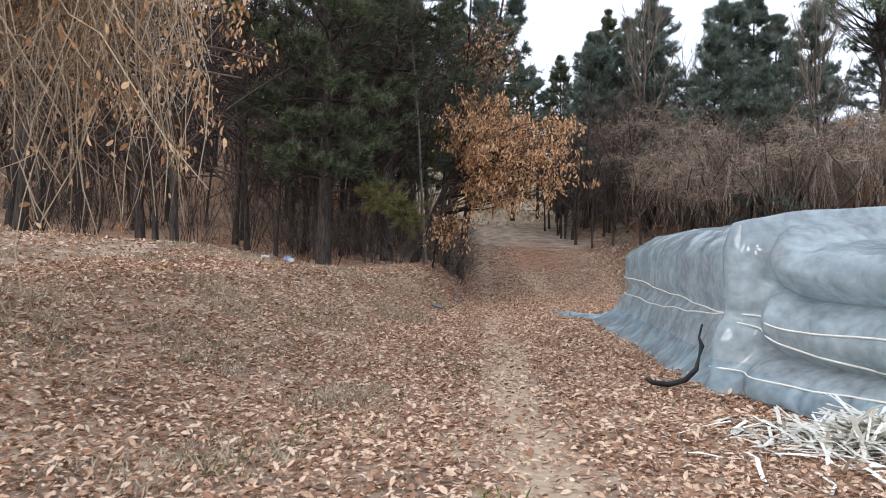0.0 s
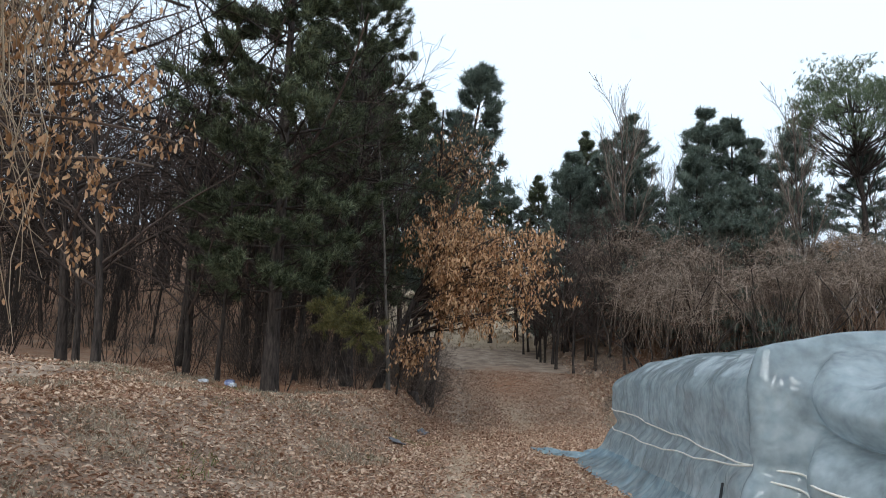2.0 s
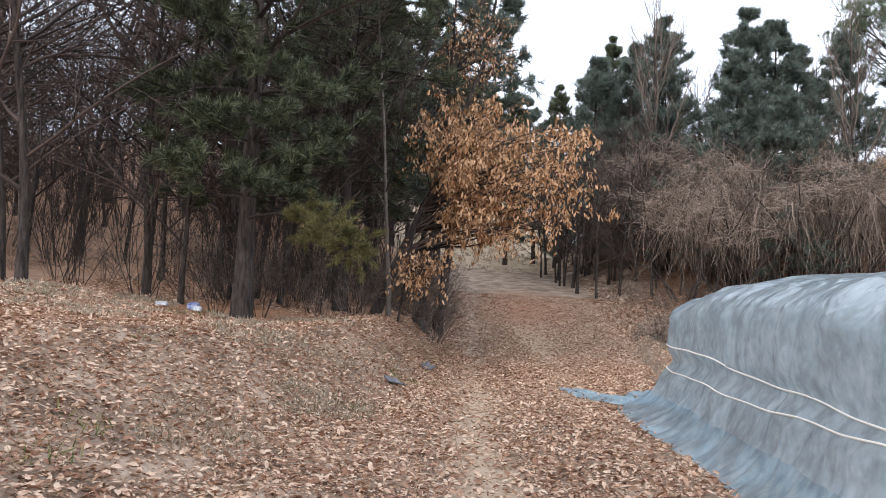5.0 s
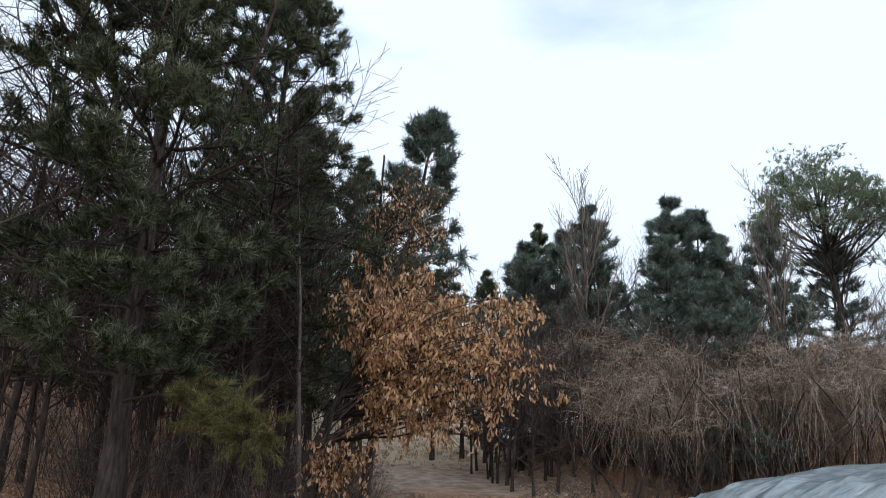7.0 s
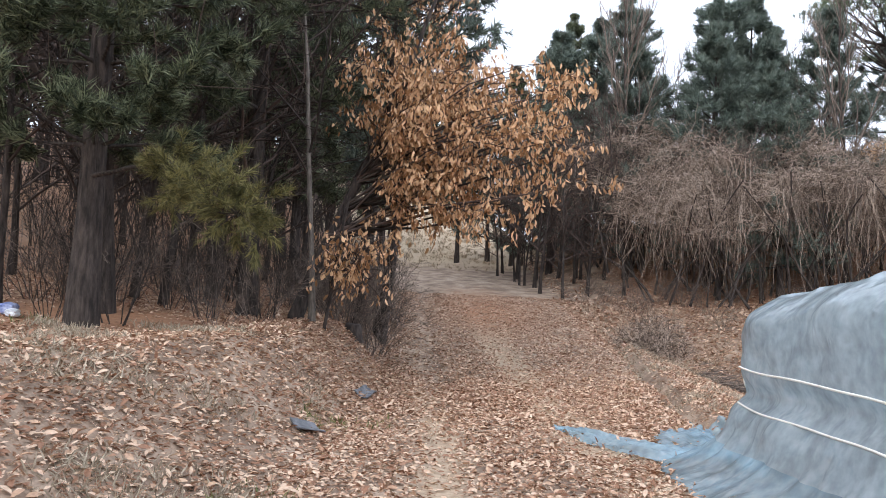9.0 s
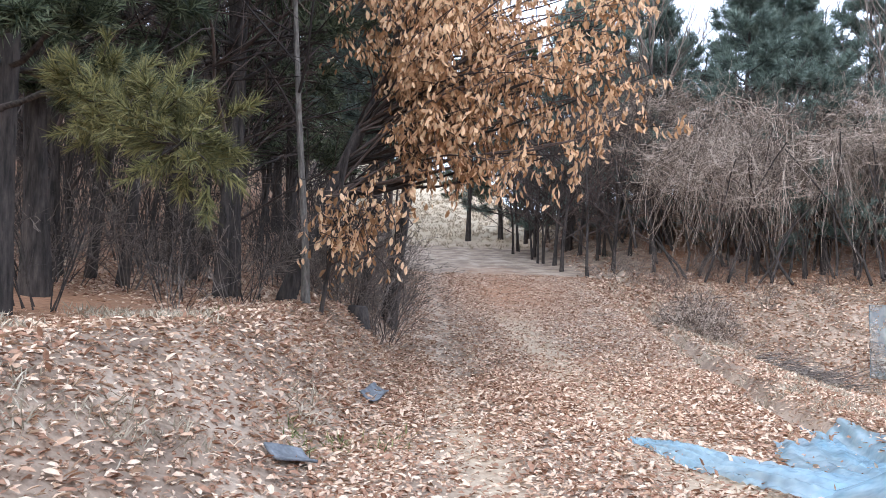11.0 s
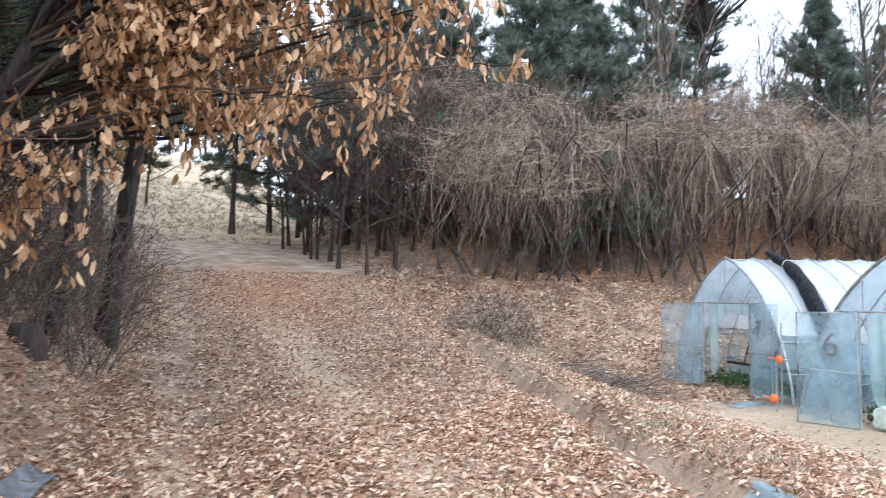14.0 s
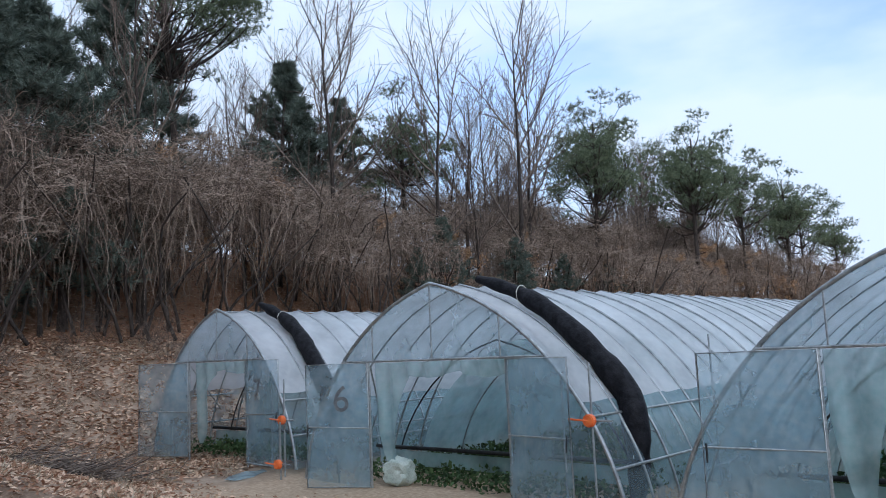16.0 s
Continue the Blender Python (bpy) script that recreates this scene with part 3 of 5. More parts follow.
def leafy_oak(x, y, tall, seed, label, toward, limbs, reach, leaf, leaves, low=2, lean=(0.12, -0.05), radius=0.12, back=4):
    """An oak that keeps its dry leaves; most limbs reach towards one side."""
    r = np.random.default_rng(seed)
    root = thing("oak_tree", x, y, gz(x, y), label, "tree", "brown-leaved oaks")
    pts = bend((0, 0, -0.1), (lean[0], lean[1], 1), tall, 12, 0.05, 0.0, r)
    paths, tips = [(pts, np.linspace(radius, 0.02, len(pts)))], []
    for i in range(limbs):
        k = low + int((12 - low) * (i / limbs))
        ahead = i % 4 != 3
        a = toward + r.uniform(-0.6, 0.6) if ahead else r.uniform(0, 6.28)
        far = reach * r.uniform(0.65, 1.0) * (1.0 if ahead else 0.4) * (1.12 - 0.85 * (k / 12) ** 2.2)
        limb = bend(pts[k], (math.cos(a), math.sin(a), r.uniform(-0.02, 0.35)), far, 8, 0.11, -0.01, r)
        fork(limb, 0.04, 2, r, paths, tips, 5, 0.7, -0.01, 0.36, 0.15, 0.28)
    piece("trunk", tube_mesh("trunk", paths[:1], M_BARK, 8), root)
    piece("limb_framework", tube_mesh("limb_framework", [(p, np.maximum(q, 0.005)) for p, q in paths[1:]], M_TWIG, 3), root)
    where = np.concatenate([t[r.integers(1, len(t), leaves)] for t in tips]) + r.normal(size=(leaves * len(tips), 3)) * 0.08
    ways = r.normal(size=where.shape) * 0.5 + np.array([0, 0, -1.0])
    keep = r.uniform(size=len(where)) < 0.85
    piece("foliage", scatter("foliage", LEAF, LEAF_F, where[keep], ways[keep], r.uniform(0.7, 1.3, len(where))[keep] * leaf, M_OAK), root, "dry orange-brown hanging leaves")
    return root


for i in range(150):
    x, y = r.uniform(-30, -2.5), r.uniform(27, 56)
    copy_thing(bushes[3], pose(x, y, gz(x, y), 0, 0, r.uniform(0, 360)) @ Matrix.Scale(r.uniform(0.9, 1.8), 4))


def crown_oak(x, y, tall, lean, radius, seed, label, crowns, leaf):
    """An oak with dry leaves: limbs curve from the trunk into rounded crowns (centre, radii, boughs, leaves a twig)."""
    r = np.random.default_rng(seed)
    z = gz(x, y)
    root = thing("oak_tree", x, y, z, label, "tree", "brown-leaved oaks")
    pts = bend((0, 0, -0.15), (lean[0], lean[1], 1), tall, 12, 0.04, 0.0, r)
    paths, where = [], []
    for centre, radii, boughs, leaves in crowns:
        c = np.array(centre) - np.array((x, y, z))
        for i in range(boughs):
            d = r.normal(size=3)
            end = c + d / np.linalg.norm(d) * np.array(radii) * r.uniform(0.35, 1.0) ** 0.6
            k = int(np.clip(np.searchsorted(pts[:, 2], end[2] - 0.25 * np.linalg.norm(end[:2] - pts[6, :2]) - r.uniform(0.2, 0.9)), 3, 11))
            a = pts[k]
            t = np.linspace(0, 1, 9)[:, None]
            limb = a + (end - a) * t + np.array([0, 0, 1.0]) * 0.12 * np.linalg.norm(end - a) * np.sin(np.pi * t) * r.uniform(-0.3, 1) + np.cumsum(r.normal(size=(9, 3)) * 0.035, 0)
            paths.append((limb, np.linspace(0.008 + 0.005 * np.linalg.norm(end - a), 0.005, 9)))
            for j in range(7):
                q = r.integers(4, 9)
                twig = bend(limb[q], r.normal(size=3) + np.array([0, 0, -0.1]), r.uniform(0.3, 0.75), 5, 0.22, -0.05, r)
                paths.append((twig, np.linspace(0.007, 0.004, 6)))
                n = r.poisson(leaves)
                where.append(twig[r.integers(1, 6, n)] + r.normal(size=(n, 3)) * 0.05)
    piece("trunk", tube_mesh("trunk", [(pts, np.linspace(radius, 0.025, len(pts)) * np.r_[1.3, np.ones(len(pts) - 1)])], M_BARK, 9), root)
    piece("limb_framework", tube_mesh("limb_framework", paths, M_TWIG_SHADED, 4), root)
    where = np.concatenate(where)
    ways = r.normal(size=where.shape) * 0.42 + np.array([0, 0, -1.0])
    piece("foliage", scatter("foliage", LEAF, LEAF_F, where, ways, r.uniform(0.6, 1.25, len(where)) * leaf, M_OAK), root, "dry orange-brown hanging leaves")
    return root


crown_oak(-2.0, 24.7, 7.0, (0.3, -0.04), 0.13, 81, "oak holding dry orange-brown leaves over the track", [((1.6, 24.0, 5.0), (2.1, 1.7, 1.55), 62, 15), ((-0.1, 24.4, 5.9), (1.3, 1.2, 1.3), 24, 13), ((2.0, 24.0, 4.3), (1.7, 1.3, 0.9), 22, 15)], 0.12)
crown_oak(-1.1, 27.4, 9.5, (0.1, 0.0), 0.1, 82, "taller oak with sparse pale brown leaves", [((0.4, 26.6, 7.9), (1.5, 1.2, 2.3), 50, 5)], 0.09)
crown_oak(-1.35, 23.9, 2.4, (0.2, -0.1), 0.03, 83, "small oak with low dry leaves on the bank", [((-0.65, 23.3, 2.75), (0.62, 0.5, 0.38), 12, 6)], 0.115)


def weeping():
    """Hanging pale twigs of a tree whose trunk stands beyond the view."""
    r = np.random.default_rng(101)
    x, y = -4.9, 6.9
    root = thing("weeping_tree", x, y, gz(x, y), "leafless weeping tree with long hanging straw-brown twigs", "tree")
    pts = bend((0, 0, -0.1), (0.05, 0, 1), 5.2, 9, 0.04, 0, r)
    piece("trunk", tube_mesh("trunk", [(pts, np.linspace(0.2, 0.1, len(pts)))], M_BARK, 9), root)
    limbs, strands, where = [], [], []
    for i in range(60):
        a = r.uniform(-1.45, 1.0)
        limb = bend(pts[r.integers(6, 10)], (math.cos(a), math.sin(a), 0.55), r.uniform(1.3, 3.3), 8, 0.07, -0.07, r)
        limbs.append((limb, np.linspace(0.05, 0.012, 9)))
        for j in range(46):
            t = r.uniform(1.2, 8)
            k = min(int(t), 7)
            p = limb[k] + (limb[k + 1] - limb[k]) * (t - k)
            long = r.uniform(1.0, 3.6) if r.uniform() < 0.7 else r.uniform(3.2, 5.0)
            strand = bend(p, (*r.normal(size=2) * 0.55, 0.1), long, 10, 0.27, -0.2, r)
            strand[:, 2] = np.maximum(strand[:, 2], 0.05)
            wx, wy = x + strand[:, 0], y + strand[:, 1]
            if (wx > np.minimum(-0.326 * wy, 1.0 - 0.466 * wy) - 0.35 * r.uniform() ** 2).any():
                continue
            strands.append((strand, np.linspace(0.008, 0.0035, 11)))
            if r.uniform() < 0.6:
                where.append(strand[r.integers(3, 11, 4)] + r.normal(size=(4, 3)) * 0.04)
            for q in range(2):
                k2 = r.integers(2, 9)
                strands.append((bend(strand[k2], (*r.normal(size=2), -0.4), r.uniform(0.3, 0.8), 5, 0.25, -0.15, r), np.linspace(0.004, 0.0022, 6)))
    piece("limb_framework", tube_mesh("limb_framework", limbs, M_BARK, 5), root)
    piece("twig_curtain", tube_mesh("twig_curtain", strands, M_WILLOW, 3), root, "straw-brown hanging twigs")
    where = np.concatenate(where)
    piece("foliage", scatter("foliage", LEAF, LEAF_F, where, r.normal(size=where.shape) * 0.5 + np.array([0, 0, -1.0]), r.uniform(0.05, 0.11, len(where)), M_OAK), root, "a few dry leaves")


weeping()
leafy_oak(-7.3, 10.6, 6.5, 84, "oak with pale brown leaves hanging low", -0.15, 22, 4.3, 0.1, 11, low=5, lean=(0.05, 0), radius=0.11)


# ---- hill across the terrace ----
def line(back, x):
    """The y at which the hill foot is so far back, at x."""
    return back - 0.16 * max(0.0, min(x - 12, 70))


far_kinds = []
for i, (x, back, h) in enumerate([(10.4, 46.5, 11.0), (12.8, 45.0, 12.0), (6.6, 49.0, 12.0)]):
    y = line(back, x)
    far_kinds.append(pine("hill_pine_tree", x, y, h, 0.15, 31 + i, "blue-green conifer on the wooded hill", base=0.14, reach=3.9, whorls=15, tufts=7, needle=0.34, needles=10, mat=M_NEEDLE_BLUE, group="hill conifers", width=0.04, density=1.5, profile=0.8, top=0.05))
for i, (x, back, k) in enumerate([(15.2, 43.5, 0.95), (18.6, 46.5, 1.05), (11.0, 51.5, 1.1), (27.0, 48.0, 1.0), (7.6, 53.5, 1.0), (14.5, 49.0, 1.1), (35.5, 41.8, 0.42),
                                  (31.5, 42.5, 0.45), (36.0, 41.8, 0.4), (29.0, 42.0, 0.35), (40.0, 42.2, 0.35), (8.6, 50.5, 1.0), (17.0, 51.0, 1.15), (33.0, 50.0, 0.8), (4.2, 56.0, 0.9), (46.0, 43.0, 0.4), (19.5, 55.0, 1.0), (26.0, 55.0, 1.0), (30.0, 51.0, 0.9)]):
    y = line(back, x)
    copy_thing(far_kinds[i % 3], pose(x, y, gz(x, y), 0, 0, 70 * i) @ Matrix.Scale(k, 4))


def cloud_pine(x, y, height, radius, seed, label, wide, deep, bare, clumps, shell, lean=(0, 0)):
    """A pine whose bare limbs fan out from a tall bole and carry cushions of needles."""
    r = np.random.default_rng(seed)
    root = thing("round_pine_tree", x, y, gz(x, y), label, "tree", "round-crowned pines")
    pts = trunk_line(height * 0.9, lean, r, 0.02)
    tall = pts[:, 2]
    piece("trunk", tube_mesh("trunk", [(pts, np.linspace(radius, radius * 0.25, len(pts)))], M_BARK, 8), root)
    limbs, where, ways = [], [], []
    mid = np.array([pts[-3, 0], pts[-3, 1], height - deep])
    for i in range(clumps):
        d = r.normal(size=3)
        d[2] = abs(d[2]) - 0.45
        d /= np.linalg.norm(d)
        end = mid + d * np.array([wide, wide, deep]) * r.uniform(shell, 1.0) + r.normal(size=3) * 0.15
        k = min(max(int(np.searchsorted(tall, max(height * bare, end[2] - r.uniform(0.5, 1.1) * np.linalg.norm(d[:2]) * wide))), 2), len(pts) - 2)
        t = np.linspace(0, 1, 8)[:, None]
        limb = pts[k] + (end - pts[k]) * t + np.array([0, 0, -0.3]) * np.sin(np.pi * t) + np.cumsum(r.normal(size=(8, 3)) * 0.06, 0)
        limbs.append((limb, np.linspace(radius * 0.24, 0.014, 8)))
        size = r.uniform(0.5, 0.95)
        n = int(62 * size)
        for j in range(4):
            limbs.append((bend(limb[6], (*r.normal(size=2), 0.5), size, 4, 0.15, 0.05, r), np.linspace(0.016, 0.008, 5)))
        where.append(limb[-1] + r.normal(size=(n, 3)) * np.array([0.62, 0.62, 0.24]) * size)
        ways.append(r.normal(size=(n, 3)) * 0.7 + np.array([0, 0, 0.9]))
    piece("limb_framework", tube_mesh("limb_framework", limbs, M_BARK, 4), root)
    where, ways = np.concatenate(where), np.concatenate(ways)
    tv, tf = tuft_template(11, 1.2, seed, 0.05)
    piece("crown", scatter("crown", tv, tf, where, ways, r.uniform(0.7, 1.25, len(where)) * 0.3, M_NEEDLE_HILL), root)
    return root


ROUND = "tall pine with bare limbs and a rounded crown"
rounds = [cloud_pine(25.2, 50.6, 16.0, 0.22, 51, ROUND, 4.4, 3.9, 0.42, 105, 0.6),
          cloud_pine(44.5, line(42.6, 44.5), 13.8, 0.19, 52, ROUND, 3.0, 4.8, 0.36, 54, 0.25, (0.03, 0.02)),
          cloud_pine(48.0, line(44.5, 48.0), 14.0, 0.18, 53, ROUND, 3.5, 4.4, 0.4, 46, 0.3, (-0.04, 0.02))]
for i, (x, back, h) in enumerate([(57.0, 42.5, 15.0), (61.0, 44.5, 14.5), (33.0, 46.0, 11.5), (66.0, 43.0, 14.0), (75.0, 43.0, 14.0), (83.0, 44.0, 13.0), (96.0, 43.0, 13.0)]):
    y = line(back, x)
    copy_thing(rounds[1 + i % 2], pose(x, y, gz(x, y), 0, 0, 57 * i) @ Matrix.Scale(h / 13.8, 4))
UPSWEPT = "tall bare tree with upswept branches on the hill"
tall_kinds = [bare_tree("tall_bare_tree", 9.4, 45.5, 13.5, 0.13, 71, UPSWEPT, limbs=18, depth=2, count=7, clear=0.3, spread=0.5, lift=0.1, shrink=0.36, group="tall bare trees", fine=0.01, twigs=M_TWIG)[0],
              bare_tree("tall_bare_tree", 27.0, line(44.5, 27.0), 13.5, 0.15, 72, UPSWEPT, limbs=16, depth=2, count=7, clear=0.28, spread=0.7, lift=0.07, shrink=0.44, group="tall bare trees", fine=0.01, twigs=M_TWIG)[0]]
for x, back, k in ((37.0, 42.6, 1.15), (31.5, 43.0, 1.0), (40.0, 44.0, 1.05), (18.0, 44.0, 0.95)):
    copy_thing(tall_kinds[int(x) % 2], pose(x, line(back, x), gz(x, line(back, x)), 0, 0, 40 * x) @ Matrix.Scale(k, 4))
for i in range(110):
    x, back = r.uniform(4, 100), r.uniform(42.5, 60)
    y = line(back, x)
    copy_thing(tall_kinds[i % 2], pose(x, y, gz(x, y), 0, 0, r.uniform(0, 360)) @ Matrix.Scale(r.uniform(0.45, 0.85), 4))
for i in range(48):
    x, y = (r.uniform(4.4, 13), r.uniform(41.5, 55)) if i > 6 else (4.2 + 0.85 * i, 50 - 0.9 * i)
    copy_thing(kinds[i % 4], pose(x, y, gz(x, y), 0, 0, r.uniform(0, 360)) @ Matrix.Scale(r.uniform(0.55, 0.85), 4))


def vine_tree(x, y, tall, wide, seed, strands):
    """A small tree buried under matted cushions of dead vines, with bundles that hang to the ground."""
    r = np.random.default_rng(seed)
    root = thing("vine_covered_tree", x, y, gz(x, y), "small tree buried under a hanging tangle of dead brown vines", "tree", "vine-covered trees")
    stems = [(bend((r.normal() * wide * 0.4, r.normal() * wide * 0.4, -0.1), (r.normal() * 0.25, r.normal() * 0.25, 1), tall * r.uniform(0.6, 0.95), 7, 0.14, 0, r), np.linspace(0.05, 0.02, 8)) for i in range(5)]
    piece("trunk", tube_mesh("trunk", stems, M_BARK, 6), root)
    pads = []
    for i in range(11):
        a, q = 2.4 * i + r.normal() * 0.3, math.sqrt((i + 0.5) / 11)
        pads.append((wide * q * math.cos(a), wide * q * math.sin(a), tall * (1 - 0.33 * q**2) * r.uniform(0.8, 1.02), r.uniform(0.6, 1.1)))
    paths = []

    def strand(pts, thick):
        pts[:, 2] = np.maximum(pts[:, 2], -0.05)
        paths.append((pts, np.linspace(thick, thick * 0.5, len(pts))))

    for i in range(strands):
        px, py, pz, pr = pads[r.integers(0, len(pads))]
        a, q = r.uniform(0, 6.283), math.sqrt(r.uniform())
        p = np.array([px + pr * q * math.cos(a), py + pr * q * math.sin(a), pz - 0.45 * pr * q * q - abs(r.normal()) * 0.14])
        kind = r.uniform()
        if kind < 0.8:
            strand(bend(p, (r.normal(), r.normal(), 0.25), r.uniform(0.5, 1.5), 7, 0.34, -0.1, r), r.uniform(0.004, 0.011))
        elif kind < 0.92:
            strand(bend(p, (r.normal(), r.normal(), -0.4), r.uniform(0.5, 1.6), 7, 0.3, -0.12, r), r.uniform(0.004, 0.009))
        else:
            strand(bend(p, (math.cos(a), math.sin(a), 1.0), r.uniform(0.3, 0.9), 6, 0.25, 0.0, r), r.uniform(0.004, 0.008))
    for i in range(17):
        px, py, pz, pr = pads[r.integers(0, len(pads))]
        a = r.uniform(0, 6.283)
        top = np.array([px + pr * math.cos(a), py + pr * math.sin(a), pz - 0.35 * pr])
        reach = r.uniform(0.35, 1.0) * top[2]
        for j in range(r.integers(5, 15)):
            strand(bend(top + r.normal(size=3) * 0.13, (r.normal() * 0.35, r.normal() * 0.35, -1), reach * r.uniform(0.6, 1.05), 8, 0.13, -0.12, r), r.uniform(0.005, 0.012))
    piece("vine_tangle", tube_mesh("vine_tangle", paths, M_VINE, 3), root, "dead brown vine tangle")
    return root


vines = [vine_tree(10.3, 42.0, 5.4, 1.9, 111, 1300), vine_tree(13.0, 43.2, 6.2, 2.2, 112, 1500), vine_tree(16.4, 42.2, 5.6, 2.3, 113, 1500)]
for i in range(50):
    x, back = (10.0 + 1.6 * i + r.normal() * 0.8), 42.2 + (i % 3) * 1.2 + r.normal() * 0.4
    y = line(back, x)
    k = r.uniform(0.6, 1.25) * (1.0 if x < 24 else 0.9)
    copy_thing(vines[i % 3], pose(x, y, gz(x, y), 0, 0, r.uniform(0, 360)) @ Matrix.Scale(k, 4))


def round_bush(x, y, wide, tall, seed):
    """A dome of tangled dry twigs."""
    r = np.random.default_rng(seed)
    root = thing("bush", x, y, gz(x, y), "round dry brown bush beside the ditch", "bush")
    paths = []
    for i in range(1500):
        d = r.normal(size=3)
        d[2] = abs(d[2])
        d /= np.linalg.norm(d)
        q = r.uniform(0.15, 1.0) ** 0.6
        p = d * np.array([wide, wide, tall]) * q
        paths.append((bend(p, d + r.normal(size=3) * 0.9, r.uniform(0.15, 0.5), 5, 0.4, -0.03, r), np.linspace(0.009, 0.004, 6)))
    for i in range(14):
        d = np.array([r.normal() * 0.6, r.normal() * 0.6, 1.0])
        paths.append((bend((0, 0, -0.05), d, tall, 5, 0.1, 0, r), np.linspace(0.018, 0.008, 6)))
    piece("twig_crown", tube_mesh("twig_crown", paths, M_VINE, 3), root)


round_bush(7.2, 34.0, 1.15, 1.2, 121)
for i in range(34):
    x, back = 9.5 + 1.9 * i + r.normal() * 0.7, r.uniform(45.8, 49.0)
    copy_thing(vines[i % 3], pose(x, line(back, x), gz(x, line(back, x)), 0, 0, r.uniform(0, 360)) @ Matrix.Scale(r.uniform(0.85, 1.25), 4))
hill_oak = leafy_oak(21.0, line(47.0, 21.0), 6.0, 85, "small hillside oak with orange-brown leaves", -1.6, 22, 2.6, 0.13, 5, low=3, lean=(0, 0), radius=0.09)
for x, back, k in ((24.5, 46.5, 0.9), (30.0, 45.6, 0.8), (27.0, 47.0, 1.1), (35.0, 44.5, 0.8), (38.5, 43.5, 0.7), (41.0, 44.0, 0.9), (45.0, 43.2, 0.8), (48.0, 42.5, 0.9), (51.5, 43.5, 0.8), (55.0, 42.0, 0.9), (58.5, 43.6, 1.0), (62.0, 42.4, 0.9), (66.0, 43.5, 1.0), (71.0, 42.8, 0.9), (76.0, 43.6, 1.0), (82.0, 43.0, 1.0), (88.0, 43.5, 1.0)):
    copy_thing(hill_oak, pose(x, line(back, x), gz(x, line(back, x)), 0, 0, 50 * x) @ Matrix.Scale(k, 4))
for i in range(90):
    x = r.uniform(6.5, 55)
    y = line(r.uniform(39.6, 43.2), x)
    copy_thing(bushes[i % 3], pose(x, y, gz(x, y), 0, 0, r.uniform(0, 360)) @ Matrix.Scale(r.uniform(0.6, 1.0), 4))


# ---- the covered pile beside the track ----
PILE = np.array([(3.35, 18.6), (3.05, 9.35), (4.4, 6.2), (8.0, 7.0), (8.0, 19.2)], float)
PILE_CUM = np.r_[0, np.cumsum(np.linalg.norm(np.roll(PILE, -1, 0) - PILE, axis=1))]
PILE_S = np.linspace(0, PILE_CUM[-1], 640, endpoint=False)
PILE_PLAN = np.stack([np.interp(PILE_S, PILE_CUM, np.r_[PILE[:, k], PILE[0, k]]) for k in (0, 1)], -1)
for _ in range(60):
    PILE_PLAN = 0.5 * PILE_PLAN + 0.25 * (np.roll(PILE_PLAN, 1, 0) + np.roll(PILE_PLAN, -1, 0))
PILE_MID = np.stack([np.full(640, 5.6), np.clip(PILE_PLAN[:, 1], 9.4, 16.4)], -1)
t_ = np.roll(PILE_PLAN, -1, 0) - np.roll(PILE_PLAN, 1, 0)
PILE_OUT = np.stack([-t_[:, 1], t_[:, 0]], -1) / np.linalg.norm(t_, axis=1)[:, None]
PILE_OUT *= np.sign((PILE_OUT * (PILE_PLAN - PILE_MID)).sum(1))[:, None]
PILE_CREST = np.exp(-(((PILE_S - 9.25) / 0.2) ** 2))
PILE_TOP = 2.1 - 0.32 * smooth((PILE_S - 9.4) / 0.8) + 0.02 * PILE_CREST - 0.22 * smooth((PILE_PLAN[:, 1] - 15.6) / 3.4)


